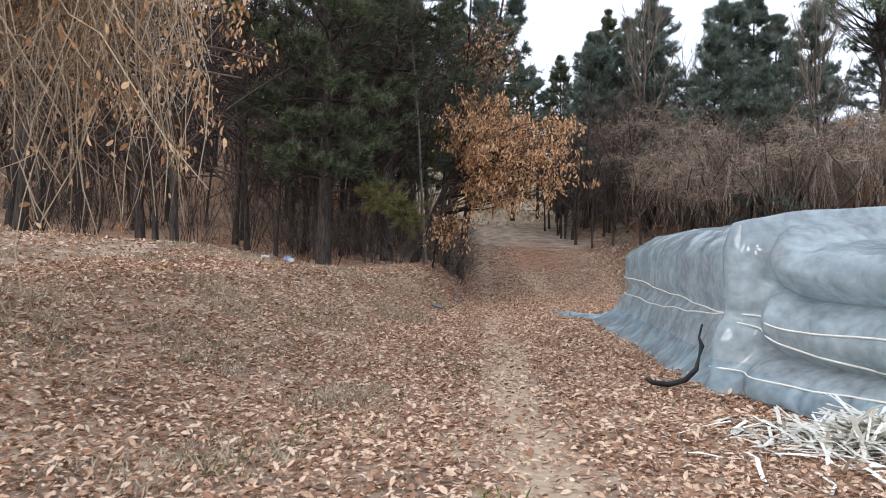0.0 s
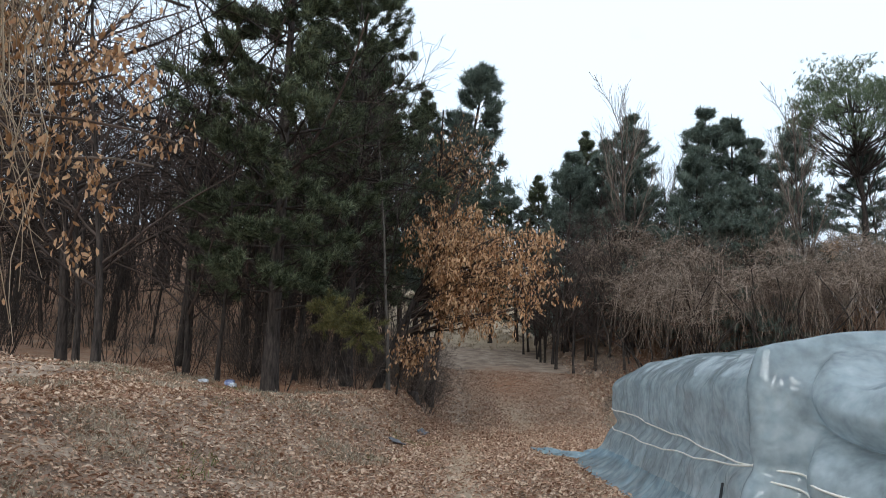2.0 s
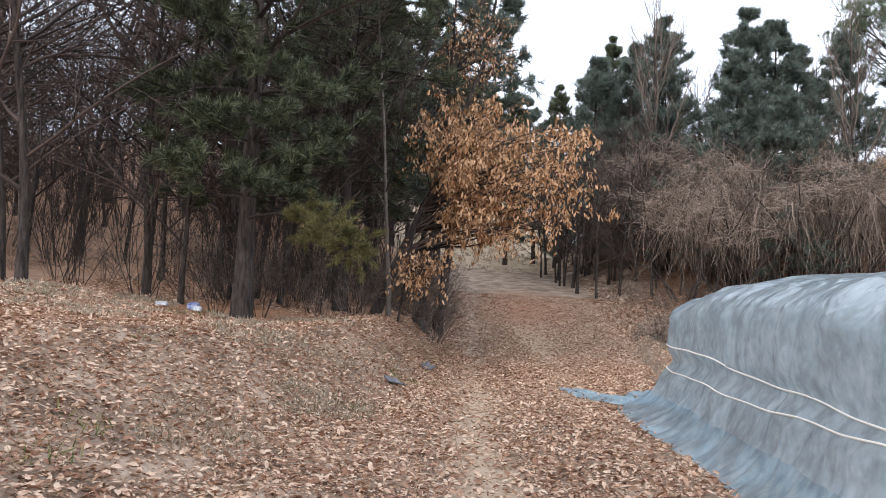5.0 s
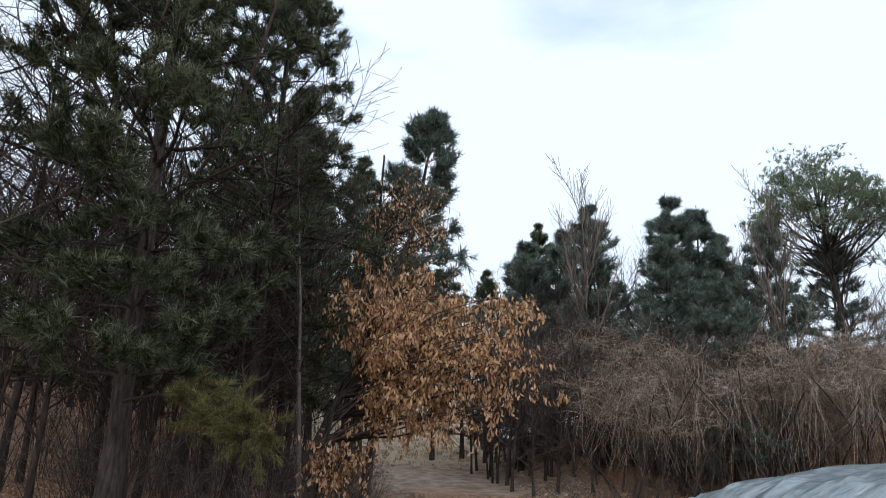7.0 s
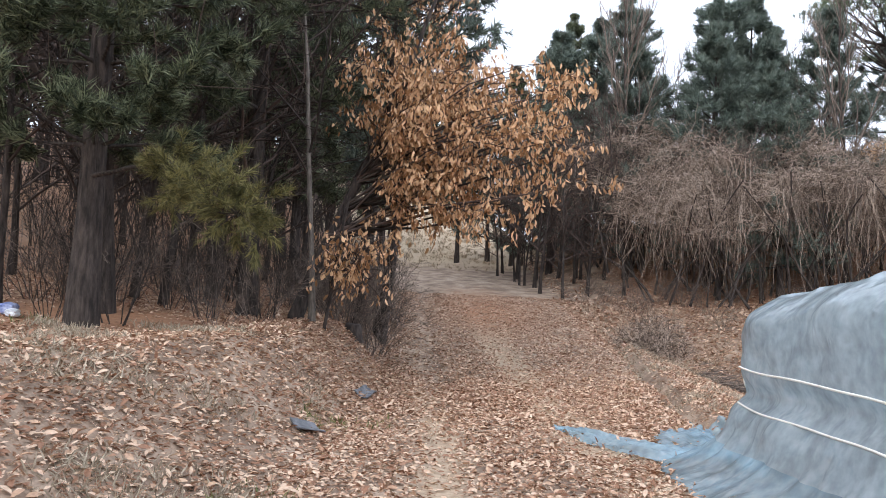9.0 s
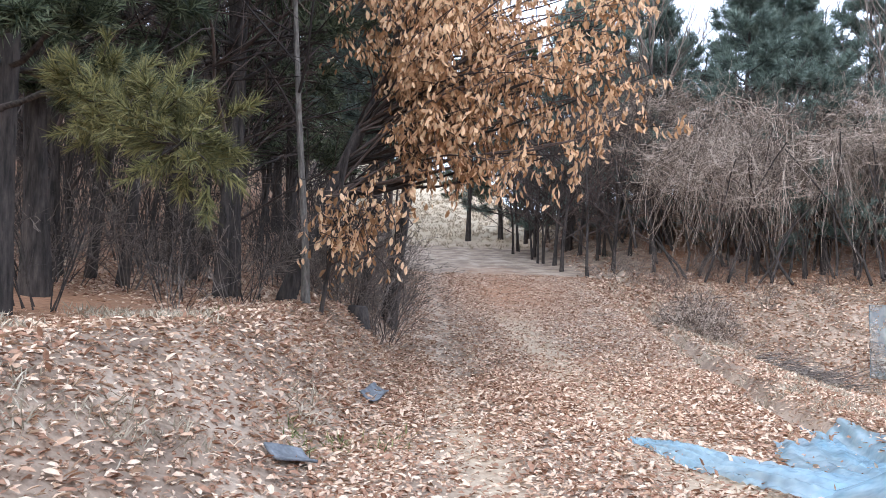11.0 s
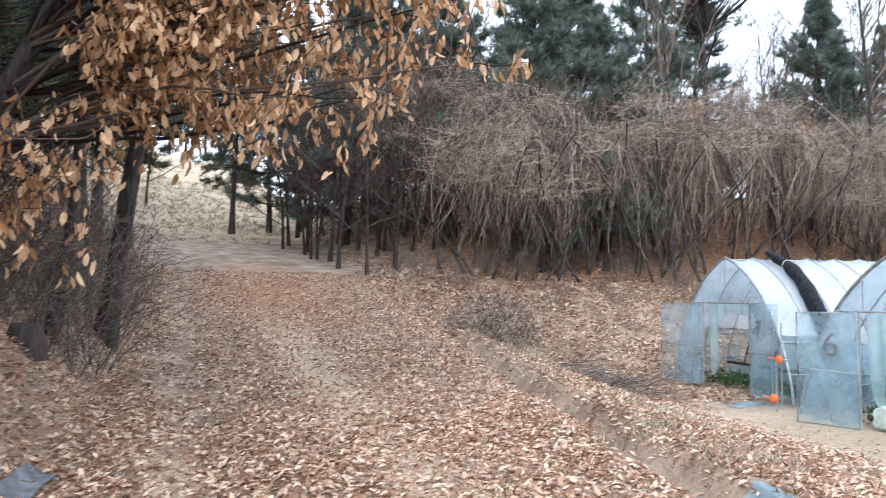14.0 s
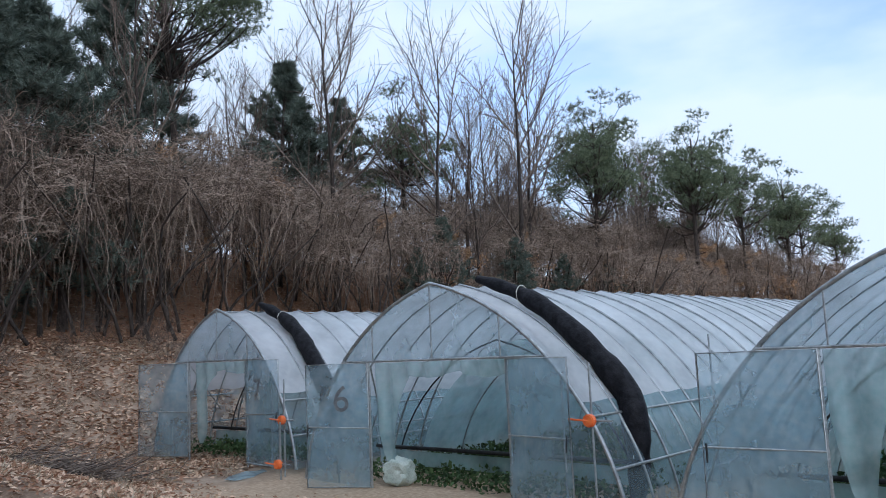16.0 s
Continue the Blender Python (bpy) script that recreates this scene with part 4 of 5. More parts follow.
def pile_surface(w):
    """The sheet all round at w: 0 at the hem, 1 where the side turns into the top."""
    s, near = PILE_S, smooth((PILE_S - 9.45) / 0.35) * (PILE_S < 20)
    h = PILE_TOP * 0.9 * w**1.12
    hem = (0.64 - 0.26 * smooth((s - 1.5) / 3.0)) * (1 - w) ** 6 + 0.12 * (1 - w) ** 2
    # bale ends that press against the sheet, row over row
    row = 0.5 + 0.5 * np.sin(2 * np.pi * (1.55 * w - 0.2))
    lumps = (1 - near) * smooth((w - 0.22) / 0.2) * (0.1 * row * (0.5 + 0.5 * np.sin(2 * np.pi * s / 1.7 + 1.6 * np.sin(0.8 * s) + 5 * w)) * (0.6 + 0.4 * np.sin(1.1 * s)) - 0.03)
    waist = -0.1 * np.exp(-(((w - 0.5) / 0.07) ** 2)) * (1 - near)
    # three rolled bales at the near end
    edges = (0.0, 0.33, 0.72, 1.22)
    k = 0 if w < 0.33 else 1 if w < 0.72 else 2
    phase = (w - edges[k]) / (edges[k + 1] - edges[k])
    rolls = near * (0.42 * math.sin(math.pi * min(max(phase, 0.0), 1.0)) ** 0.5 - 0.22) * (1 + 0.15 * np.sin(2.1 * s + 2 * k))
    crest = 0.3 * PILE_CREST * min(1.0, 3 * w) * (1.25 - 0.5 * w) - 0.1 * np.exp(-(((s - 9.62) / 0.16) ** 2)) - 0.08 * np.exp(-(((s - 8.85) / 0.18) ** 2))
    low = (1 - w) ** 2.2
    drape = low * (0.03 * np.sin(s * 6.3 + 3.1 * np.sin(s * 1.3) + 2 * w) * (0.6 + 0.4 * np.sin(s * 0.9)) + 0.022 * np.sin(s * 15 + 4 * np.sin(2.3 * s) + 5 * w) * np.sin(1.7 * s + 1) + 0.014 * np.sin(23 * s + 5 * np.sin(1.1 * s) - 9 * w))
    wrinkle = 0.014 * np.sin(5.1 * s + 11 * w + 2 * np.sin(2.2 * s)) * np.sin(9 * w - 3.3 * s) + 0.009 * np.sin(13 * s - 17 * w + 3 * np.sin(3 * w + s)) + 0.007 * np.sin(48 * w + 2.5 * np.sin(1.7 * s) + 1.2 * s) * smooth((w - 0.6) / 0.2) * (0.5 + 0.5 * np.sin(1.3 * s))
    shoulder = 0.34 * np.clip((w - 0.82) / 0.18, 0, 1) ** 2 * (1 - 0.8 * PILE_CREST) * (1 - 0.45 * near)
    off = hem + lumps + waist + rolls + crest + drape + wrinkle - shoulder
    p = PILE_PLAN + PILE_OUT * off[:, None]
    base = ground_z(p[:, 0], p[:, 1]) * (1 - w) + ground_z(PILE_PLAN[:, 0], PILE_PLAN[:, 1]) * w
    return np.concatenate([p, (base + h + 0.015)[:, None]], 1)


def pile():
    root = thing("covered_pile", 5.4, 13.0, gz(5.4, 13.0), "long pile of bales under a grey-blue plastic sheet tied with cords", "pile")
    origin = np.array(root.location)
    rows = [pile_surface(w) for w in np.linspace(0, 1, 84)]
    edge = rows[-1]
    for w in np.linspace(0, 1, 22)[1:]:
        p = edge.copy()
        p[:, :2] += (PILE_MID - edge[:, :2]) * w**1.25
        p[:, 2] += PILE_TOP * 0.12 * np.sin(w * 1.5708) + 0.02 * np.sin(PILE_S * 6 + 8 * w) * (1 - w) + 0.012 * np.sin(PILE_S * 17 + 21 * w) * (1 - w)
        rows.append(p)
    V = np.stack(rows, 1)
    n_u, n_v = V.shape[:2]
    idx = np.arange(n_u * n_v).reshape(n_u, n_v)
    a, b = idx[:, :-1], np.roll(idx, -1, 0)[:, :-1]
    low = 18

    def band(name, j0, j1, mat, label):
        F = np.stack([a, b, b + 1, a + 1], -1)[:, j0:j1].reshape(-1, 4)
        used, F = np.unique(F, return_inverse=True)
        piece(name, raw_mesh(name, V.reshape(-1, 3)[used] - origin, F.reshape(-1, 4), mat, True), root, label)

    band("sheet", low, n_v - 1, M_TARP, "milky grey-blue plastic sheet with folds")
    band("hem", 0, low, M_FLAP, "pale blue hem of the sheet lying on the leaves")

    def cord(name, s0, s1, w0, w1, sag=0.0, radius=0.011):
        n = 60
        ss, ww = np.linspace(s0, s1, n), np.linspace(w0, w1, n) - sag * np.sin(np.linspace(0, np.pi, n))
        pts = []
        for s, w in zip(ss, ww):
            i = int(s / PILE_CUM[-1] * 640) % 640
            p = pile_surface(w)[i]
            p[:2] += PILE_OUT[i] * 0.012
            pts.append(p)
        pts = np.array(pts)
        for _ in range(3):
            pts[1:-1] = 0.5 * pts[1:-1] + 0.25 * (pts[:-2] + pts[2:])
        pts -= origin
        piece(name, tube_mesh(name, [(pts, np.full(n, radius))], M_STRAP, 5), root, "pale cord")

    cord("cord", 0.3, 8.55, 0.64, 0.47, 0.02)
    cord("cord", 0.2, 8.55, 0.44, 0.47, 0.05)
    cord("cord", 8.55, 12.8, 0.47, 0.62, 0.0)
    cord("cord", 8.75, 12.8, 0.48, 0.3, 0.0)
    cord("cord", 8.55, 8.95, 0.47, 0.62)
    cord("cord", -1.5, 0.3, 0.6, 0.64)
    cord("cord", 9.2, 12.8, 0.16, 0.27)
    return root


pile()


def black_hose():
    x, y = 2.45, 9.35
    root = thing("rubber_hose", x, y, gz(x, y), "short black rubber hose hanging from the knot of the cords", "hose")
    z = root.location.z
    pts = np.array([(2.68, 9.6, 0.86), (2.62, 9.5, 0.72), (2.64, 9.45, 0.62), (2.6, 9.42, 0.5), (2.55, 9.35, 0.36), (2.4, 9.25, 0.25), (2.2, 9.2, 0.2), (2.02, 9.2, 0.22), (1.95, 9.22, 0.26)]) - np.array((x, y, z))
    piece("hose", tube_mesh("hose", [(pts, np.array([0.012, 0.014, 0.03, 0.014, 0.03, 0.034, 0.034, 0.03, 0.02]))], M_BLACK, 8), root)


black_hose()


def flap(x, y, dx, dy, long, wide, tip, seed, label):
    """A loose tongue of sheet lying crumpled on the ground."""
    r = np.random.default_rng(seed)
    u, v = np.meshgrid(np.linspace(0, 1, 60), np.linspace(-1, 1, 22), indexing="ij")
    d = np.array([dx, dy]) / math.hypot(dx, dy)
    side = np.array([-d[1], d[0]])
    half = wide * (tip + (1 - tip) * (1 - u) ** 0.8) * (1 + 0.12 * np.sin(9 * u + seed))
    X = x + d[0] * u * long + side[0] * (v * half + 0.1 * np.sin(5 * u))
    Y = y + d[1] * u * long + side[1] * (v * half + 0.1 * np.sin(5 * u))
    Z = ground_z(X, Y) + 0.035 + 0.05 * (1 - v * v) * (0.6 + 0.4 * np.sin(11 * u)) + 0.018 * np.sin(14 * v + 6 * u) + 0.008 * r.normal(size=u.shape)
    idx = np.arange(u.size).reshape(u.shape)
    a = idx[:-1, :-1].ravel()
    me = raw_mesh("sheet_flap", np.stack([X, Y, Z], -1).reshape(-1, 3) - np.array([x, y, gz(x, y)]), np.stack([a, a + 22, a + 23, a + 1], -1), M_FLAP, True)
    ob = new("sheet_flap", me)
    ob.location = (x, y, gz(x, y))
    tagged(ob, label, "plastic sheet", "loose sheet ends")


flap(3.1, 18.9, -1.05, 1.9, 2.3, 0.42, 0.25, 1, "crumpled pale blue tongue of plastic sheet on leaves")
flap(3.6, 18.9, 0.0, 2.2, 2.0, 0.6, 0.6, 2, "pale plastic sheet end spread on the ground")
flap(4.0, 19.2, 0.2, 2.2, 2.7, 0.45, 0.6, 3, "white plastic sheet end lying by the ditch")


def straps():
    """A heap of flat pale strips."""
    r = np.random.default_rng(131)
    v, f = [], []
    cx, cy = 3.3, 6.6
    for i in range(560):
        a, q = r.uniform(0, 6.28), abs(r.normal()) * 0.62
        x, y = cx + 1.0 * q * math.cos(a) * 1.1, cy + 0.8 * q * math.sin(a)
        z = 0.03 + 0.24 * math.exp(-((q / 0.5) ** 2)) * r.uniform(0.1, 1)
        d = bend((0, 0, 0), (*r.normal(size=2), r.normal() * 0.12), r.uniform(0.35, 0.95), 5, 0.16, -0.02, r)
        d += np.array([x, y, gz(x, y) + z]) - d.mean(0)
        d[:, 2] = np.maximum(d[:, 2], ground_z(d[:, 0], d[:, 1]) + 0.012)
        side = np.cross(d[-1] - d[0], (0, 0, 1.0))
        side = side / (np.linalg.norm(side) + 1e-6) * r.uniform(0.01, 0.02)
        n = len(v)
        for p in d:
            v += [p - side, p + side + np.array([0, 0, r.normal() * 0.006])]
        f += [(n + 2 * k, n + 2 * k + 1, n + 2 * k + 3, n + 2 * k + 2) for k in range(5)]
    ob = new("strap_heap", raw_mesh("strap_heap", np.array(v), f, M_STRAP))
    tagged(ob, "loose heap of pale flat straw-like strips", "straw", kind="stuff")


straps()

# ---- greenhouses ----
TURN = math.atan2(0.987, 0.16) - math.pi / 2


def arch_y_z(half, tall, n):
    t = np.sin(np.linspace(-np.pi / 2, np.pi / 2, n))
    return t * half, tall * (0.74 * (1 - np.abs(t) ** 2.3) ** 0.62 + 0.26 * (1 - np.abs(t)))


def arch_height(half, tall, y):
    t = min(1.0, abs(y / half))
    return tall * (0.74 * (1 - t**2.3) ** 0.62 + 0.26 * (1 - t))


def panel(w0, w1, h0, h1, wave, seed, nw=14, nh=20):
    """A slack film panel in the plane x = 0."""
    u, v = np.meshgrid(np.linspace(w0, w1, nw), np.linspace(h0, h1, nh), indexing="ij")
    x = wave * (np.sin(3.1 * u + 5 * v + seed) + 0.6 * np.sin(7.3 * u - 4.1 * v + 2 * seed)) * 0.5
    idx = np.arange(u.size).reshape(u.shape)
    a = idx[:-1, :-1].ravel()
    return np.stack([x, u, v], -1).reshape(-1, 3), np.stack([a, a + nh, a + nh + 1, a + 1], -1)


def pipe(name, pts, radius, parent, mat=M_STEEL, sides=6, label=""):
    pts = np.asarray(pts, float)
    return piece(name, tube_mesh(name, [(pts, np.full(len(pts), radius))], mat, sides), parent, label)


def digit_mesh(text, size):
    cu = bpy.data.curves.new("painted_number", "FONT")
    cu.body, cu.size, cu.align_x, cu.extrude = text, size, "CENTER", 0.002
    ob = bpy.data.objects.new("painted_number", cu)
    scene.collection.objects.link(ob)
    me = bpy.data.meshes.new_from_object(ob.evaluated_get(bpy.context.evaluated_depsgraph_get()))
    bpy.data.objects.remove(ob)
    me.materials.clear()
    me.materials.append(M_PAINT)
    return me


def door_leaf(parent, y_hinge, way, angle, wide, tall, seed, digit=""):
    """A pipe-framed film leaf, hinged at y_hinge; way +1 or -1 is where it points when folded flat against the front."""
    v, f = panel(0.0, wide * way, 0.05, tall, 0.035, seed)
    leaf = piece("door_leaf", raw_mesh("door_leaf", v, f, M_FILM, True), parent, "cloudy film stretched on a pipe frame")
    leaf.location, leaf.rotation_euler = (-0.05, y_hinge, 0), (0, 0, angle * way)
    w = wide * way
    pipe("leaf_frame", [(0, 0, 0.04), (0, 0, tall), (0, w, tall), (0, w, 0.04), (0, 0, 0.04)], 0.016, leaf)
    pipe("mid_rail", [(-0.005, 0, tall * 0.48), (-0.005, w, tall * 0.5)], 0.013, leaf)
    pipe("latch", [(-0.03, w * 0.97, tall * 0.52), (-0.05, w * 0.97, tall * 0.42)], 0.012, leaf, M_BLACK)
    if digit:
        num = piece("painted_number", digit_mesh(digit, 0.62), leaf, "black painted number")
        num.matrix_local = Matrix.Translation((-0.05, w * 0.42, tall * 0.62)) @ Euler((radians(90), 0, radians(-90))).to_matrix().to_4x4()
    return leaf


def greenhouse(x, y, half, tall, long, door, label, leaves, seed, lift=-0.02):
    z = gz(x + 1, y) + lift
    root = thing("greenhouse", x, y, z, label, "greenhouse", "greenhouses")
    root.rotation_euler = (0, 0, TURN)
    yy, zz = arch_y_z(half, tall, 37)
    xs = np.arange(0.0, long, 0.12)
    V = np.stack([np.repeat(xs, 37), np.tile(yy, len(xs)), np.tile(zz, len(xs))], -1)
    sag = 1 - 0.02 * (0.5 - 0.5 * np.cos(V[:, 0] * 2 * np.pi / 0.72)) - 0.004 * np.sin(V[:, 0] * 3.3 + V[:, 1])
    V[:, 1] *= sag
    V[:, 2] *= sag
    idx = np.arange(len(V)).reshape(len(xs), 37)
    split = 7
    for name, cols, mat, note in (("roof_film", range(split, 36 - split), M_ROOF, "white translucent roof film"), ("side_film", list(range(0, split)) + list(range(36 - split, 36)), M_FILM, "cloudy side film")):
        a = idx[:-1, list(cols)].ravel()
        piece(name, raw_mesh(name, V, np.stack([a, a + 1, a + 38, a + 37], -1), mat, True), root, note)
    for i, rx in enumerate(np.arange(0.0, min(long, 26), 0.72)):
        pipe("rib", np.stack([np.full(37, rx), yy * 1.001, zz * 1.001], -1), 0.02 if i else 0.03, root, sides=5)
    for s in (-1, 1):
        for high in (1.28, 0.62):
            hy = max(q for q in np.linspace(0, half, 200) if arch_height(half, tall, q) > high) * s
            pipe("roll_up_pipe", [(0.0, hy + 0.02 * s, high), (long, hy + 0.02 * s, high)], 0.02, root)
    pipe("ridge_pipe", [(0, 0, tall * 0.985), (long, 0, tall * 0.985)], 0.015, root)
    # front: gable film over the doors, side panels, posts and lintel
    lint = 2.1
    ys = np.linspace(-half * 0.999, half * 0.999, 61)
    top = np.array([arch_height(half, tall, q) for q in ys])
    keep = top > lint + 0.01
    rows = [np.stack([0.012 * np.sin(5 * ys + 7 * k), ys, np.where(keep, lint + (top - lint) * k, top)], -1)[keep] for k in np.linspace(0, 1, 8)]
    G = np.stack(rows, 1)
    n = G.shape[0]
    gi = np.arange(n * 8).reshape(n, 8)
    a = gi[:-1, :-1].ravel()
    piece("gable_film", raw_mesh("gable_film", G.reshape(-1, 3), np.stack([a, a + 8, a + 9, a + 1], -1), M_FILM, True), root, "cloudy gable film")
    for s in (-1, 1):
        edge = door * s
        cols = np.linspace(edge, half * 0.99 * s, 12)
        tops = np.array([min(lint, arch_height(half, tall, q)) for q in cols])
        P = np.stack([np.stack([0.02 * np.sin(6 * cols + 9 * k), cols, tops * k], -1) for k in np.linspace(0, 1, 8)], 1)
        pi_ = np.arange(12 * 8).reshape(12, 8)
        a = pi_[:-1, :-1].ravel()
        piece("front_panel", raw_mesh("front_panel", P.reshape(-1, 3), np.stack([a, a + 8, a + 9, a + 1], -1), M_FILM, True), root, "cloudy front film")
        pipe("door_post", [(-0.01, edge, -0.05), (-0.01, edge, min(arch_height(half, tall, edge), lint + 0.0))], 0.02, root)
        mid = (edge + half * s) / 2
        pipe("front_post", [(0.02, mid, -0.05), (0.02, mid, arch_height(half, tall, mid) - 0.02)], 0.014, root)
        pipe("brace", [(0.03, edge, lint * 0.95), (1.6, half * 0.9 * s, 0.9)], 0.014, root)
    wl_ = max(q for q in np.linspace(0, half, 80) if arch_height(half, tall, q) > lint)
    pipe("lintel", [(-0.02, -wl_, lint), (-0.02, wl_, lint)], 0.02, root)
    for q in (-0.42, 0.0, 0.42):
        pipe("gable_post", [(-0.01, q * half, lint), (-0.01, q * half, arch_height(half, tall, q * half) - 0.02)], 0.013, root)
    # inner tunnel, black pipe across the doorway, curtain
    iy, iz = arch_y_z(half * 0.78, tall * 0.72, 25)
    for rx in (1.6, 3.4, 5.4, 7.6, 10.0):
        pipe("inner_rib", np.stack([np.full(25, rx), iy, iz], -1), 0.016, root, M_BLACK if rx < 2 else M_STEEL, 5)
    IV = np.stack([np.repeat(np.linspace(2.2, 22, 30), 25), np.tile(iy, 30), np.tile(iz, 30)], -1)
    a = np.arange(30 * 25).reshape(30, 25)[:-1, :-1].ravel()
    piece("inner_tunnel", raw_mesh("inner_tunnel", IV, np.stack([a, a + 1, a + 26, a + 25], -1), M_CURTAIN, True), root, "pale green inner film tunnel")
    pipe("cross_pipe", [(1.3, -half * 0.85, 0.52), (1.3, half * 0.85, 0.5)], 0.035, root, M_BLACK, 8, "black cross pipe")
    sv, sf = panel(-half * 0.84, half * 0.84, 0.18, 0.44, 0.02, seed + 1)
    sv[:, 0] += 1.35
    piece("low_screen", raw_mesh("low_screen", sv, sf, M_CURTAIN, True), root, "pale film strip")
    n_c = 40
    q = np.linspace(-door, door, n_c)
    drop = 0.16 + 0.1 * np.abs(np.sin(q * 2.6 + seed)) + 1.55 * np.exp(-(((q - door * 0.82) / 0.26) ** 2))
    C = np.stack([np.stack([0.18 + 0.06 * np.sin(q * 16 + k), q, lint - 0.03 - drop * k], -1) for k in np.linspace(0, 1, 12)], 1)
    a = np.arange(n_c * 12).reshape(n_c, 12)[:-1, :-1].ravel()
    piece("curtain", raw_mesh("curtain", C.reshape(-1, 3), np.stack([a, a + 12, a + 13, a + 1], -1), M_CURTAIN, True), root, "bunched greenish film curtain")
    for y_h, way, angle, wide, digit in leaves:
        door_leaf(root, y_h, way, angle, wide, 2.08, seed + way, digit)
    # crop on the floor inside
    r = np.random.default_rng(seed)
    k = 13000
    where = np.stack([r.uniform(0.5, 9, k), r.uniform(-half * 0.82, half * 0.82, k), 0.03 + 0.24 * r.uniform(size=k) ** 1.5], -1)
    ways = r.normal(size=(k, 3)) + np.array([0, 0, 0.5])
    crop = new("crop_bed", scatter("crop_bed", LEAF_LOW * np.array([1, 1.7, 1]), LEAF_LOW_F, where, ways, r.uniform(0.06, 0.115, k), M_CROP))
    crop.location, crop.rotation_euler = root.location, root.rotation_euler
    tagged(crop, "low dark green crop on the greenhouse floor", "crop", kind="stuff")
    return root


def net_roll(house, half, tall, x0, y_from, label):
    """Black netting rolled up over one side of a roof."""
    r = np.random.default_rng(int(half * 10))
    root = thing("rolled_shade_net", *house.location, label, "shade net", "rolled nets")
    root.rotation_euler = house.rotation_euler
    yy, zz = arch_y_z(half, tall, 61)
    pick = yy < y_from
    arc = np.stack([x0 + 0.03 * np.sin(yy * 4), yy * 1.03, zz * 1.02 + 0.07], -1)[pick & (yy > -0.84 * half)]
    drop = np.linspace(arc[0, 2] - 0.15, 0.1, 9)
    hang = np.stack([np.linspace(x0 - 0.02, x0 - 0.12, 9), arc[0, 1] - 0.06 - 0.08 * np.sin(np.linspace(0, 2.6, 9)), drop], -1)
    pts = np.concatenate([hang[::-1], arc])
    rad = np.interp(np.linspace(0, 1, len(pts)), (0, 0.1, 0.35, 0.75, 1), (0.1, 0.17, 0.2, 0.15, 0.07)) + 0.012 * np.sin(np.arange(len(pts)) * 1.3) + r.normal(size=len(pts)) * 0.008
    piece("net_roll", tube_mesh("net_roll", [(pts, rad)], M_NET, 12), root)
    for i in range(4, len(pts) - 2, 9):
        ring = pts[i] + 0.15 * np.stack([np.cos(np.linspace(0, 6.28, 14)), np.zeros(14), np.sin(np.linspace(0, 6.28, 14))], -1)
        pipe("tie", ring, 0.006, root, M_STRAP)


def winder(house, x, y, z, label):
    """An orange hand winder on its steel upright."""
    m = Matrix.Translation(house.location) @ house.rotation_euler.to_matrix().to_4x4()
    p = m @ Vector((x, y, 0))
    root = thing("hand_winder", *p, label, "winder", "hand winders")
    root.rotation_euler = house.rotation_euler
    pipe("upright", [(0, 0, -0.1), (0, 0, z + 0.75)], 0.016, root)
    bm = bmesh.new()
    bmesh.ops.create_cone(bm, cap_ends=True, segments=20, radius1=0.085, radius2=0.085, depth=0.1)
    bmesh.ops.bevel(bm, geom=list(bm.edges), offset=0.015, segments=2, affect="EDGES")
    bmesh.ops.rotate(bm, verts=bm.verts, matrix=Matrix.Rotation(radians(90), 3, "Y"))
    bmesh.ops.translate(bm, verts=bm.verts, vec=(-0.06, 0, z))
    part("gear_case", bm, M_ORANGE, root, "orange gear case")
    pipe("crank_arm", [(-0.1, 0, z), (-0.13, 0.1, z + 0.01), (-0.13, 0.28, z + 0.02)], 0.014, root, M_ORANGE)
    pipe("shaft", [(-0.02, -0.05, z), (0.0, -0.3, z)], 0.014, root)
    return root


house_a = greenhouse(12.9, 33.15, 2.75, 3.2, 38, 1.15, "small arched film greenhouse with open door leaves", [(1.15, 1, 0.4, 1.35, ""), (-1.15, -1, 0.08, 1.3, "7")], 3, 0.1)
house_b = greenhouse(11.66, 26.65, 3.3, 3.3, 45, 1.5, "arched film greenhouse with open doors and a rolled net", [(1.5, 1, 0.55, 1.1, "6"), (-1.5, -1, 0.3, 1.4, "")], 4)
house_c = greenhouse(10.5, 19.45, 3.3, 3.3, 45, 1.5, "arched film greenhouse with its door leaf ajar", [(1.5, 1, 0.35, 1.25, ""), (-1.5, -1, 0.2, 1.1, "")], 5)
net_roll(house_a, 2.75, 3.2, 1.1, 0.05, "black shade net rolled over the small greenhouse roof")
net_roll(house_b, 3.3, 3.3, 1.0, -0.05, "black shade net rolled over the greenhouse roof, hanging to the ground")
net_roll(house_c, 3.3, 3.3, 1.0, 0.3, "black shade net rolled over the greenhouse roof")
winder(house_a, -0.25, -2.75, 0.95, "orange hand winder on a steel upright beside the small greenhouse")
winder(house_b, -0.35, 3.6, 0.32, "orange hand winder low on its upright between the greenhouses")
winder(house_b, -0.12, -2.95, 1.25, "orange hand winder on a steel upright by the open door")


def rod(house, x, y, tall):
    p = Matrix.Translation(house.location) @ house.rotation_euler.to_matrix().to_4x4() @ Vector((x, y, 0))
    root = thing("steel_rod", *p, "thin upright steel rod between the greenhouses", "rod")
    pipe("shaft", [(0, 0, -0.1), (0.05, 0.03, tall)], 0.014, root)


rod(house_b, 1.9, -3.7, 2.3)


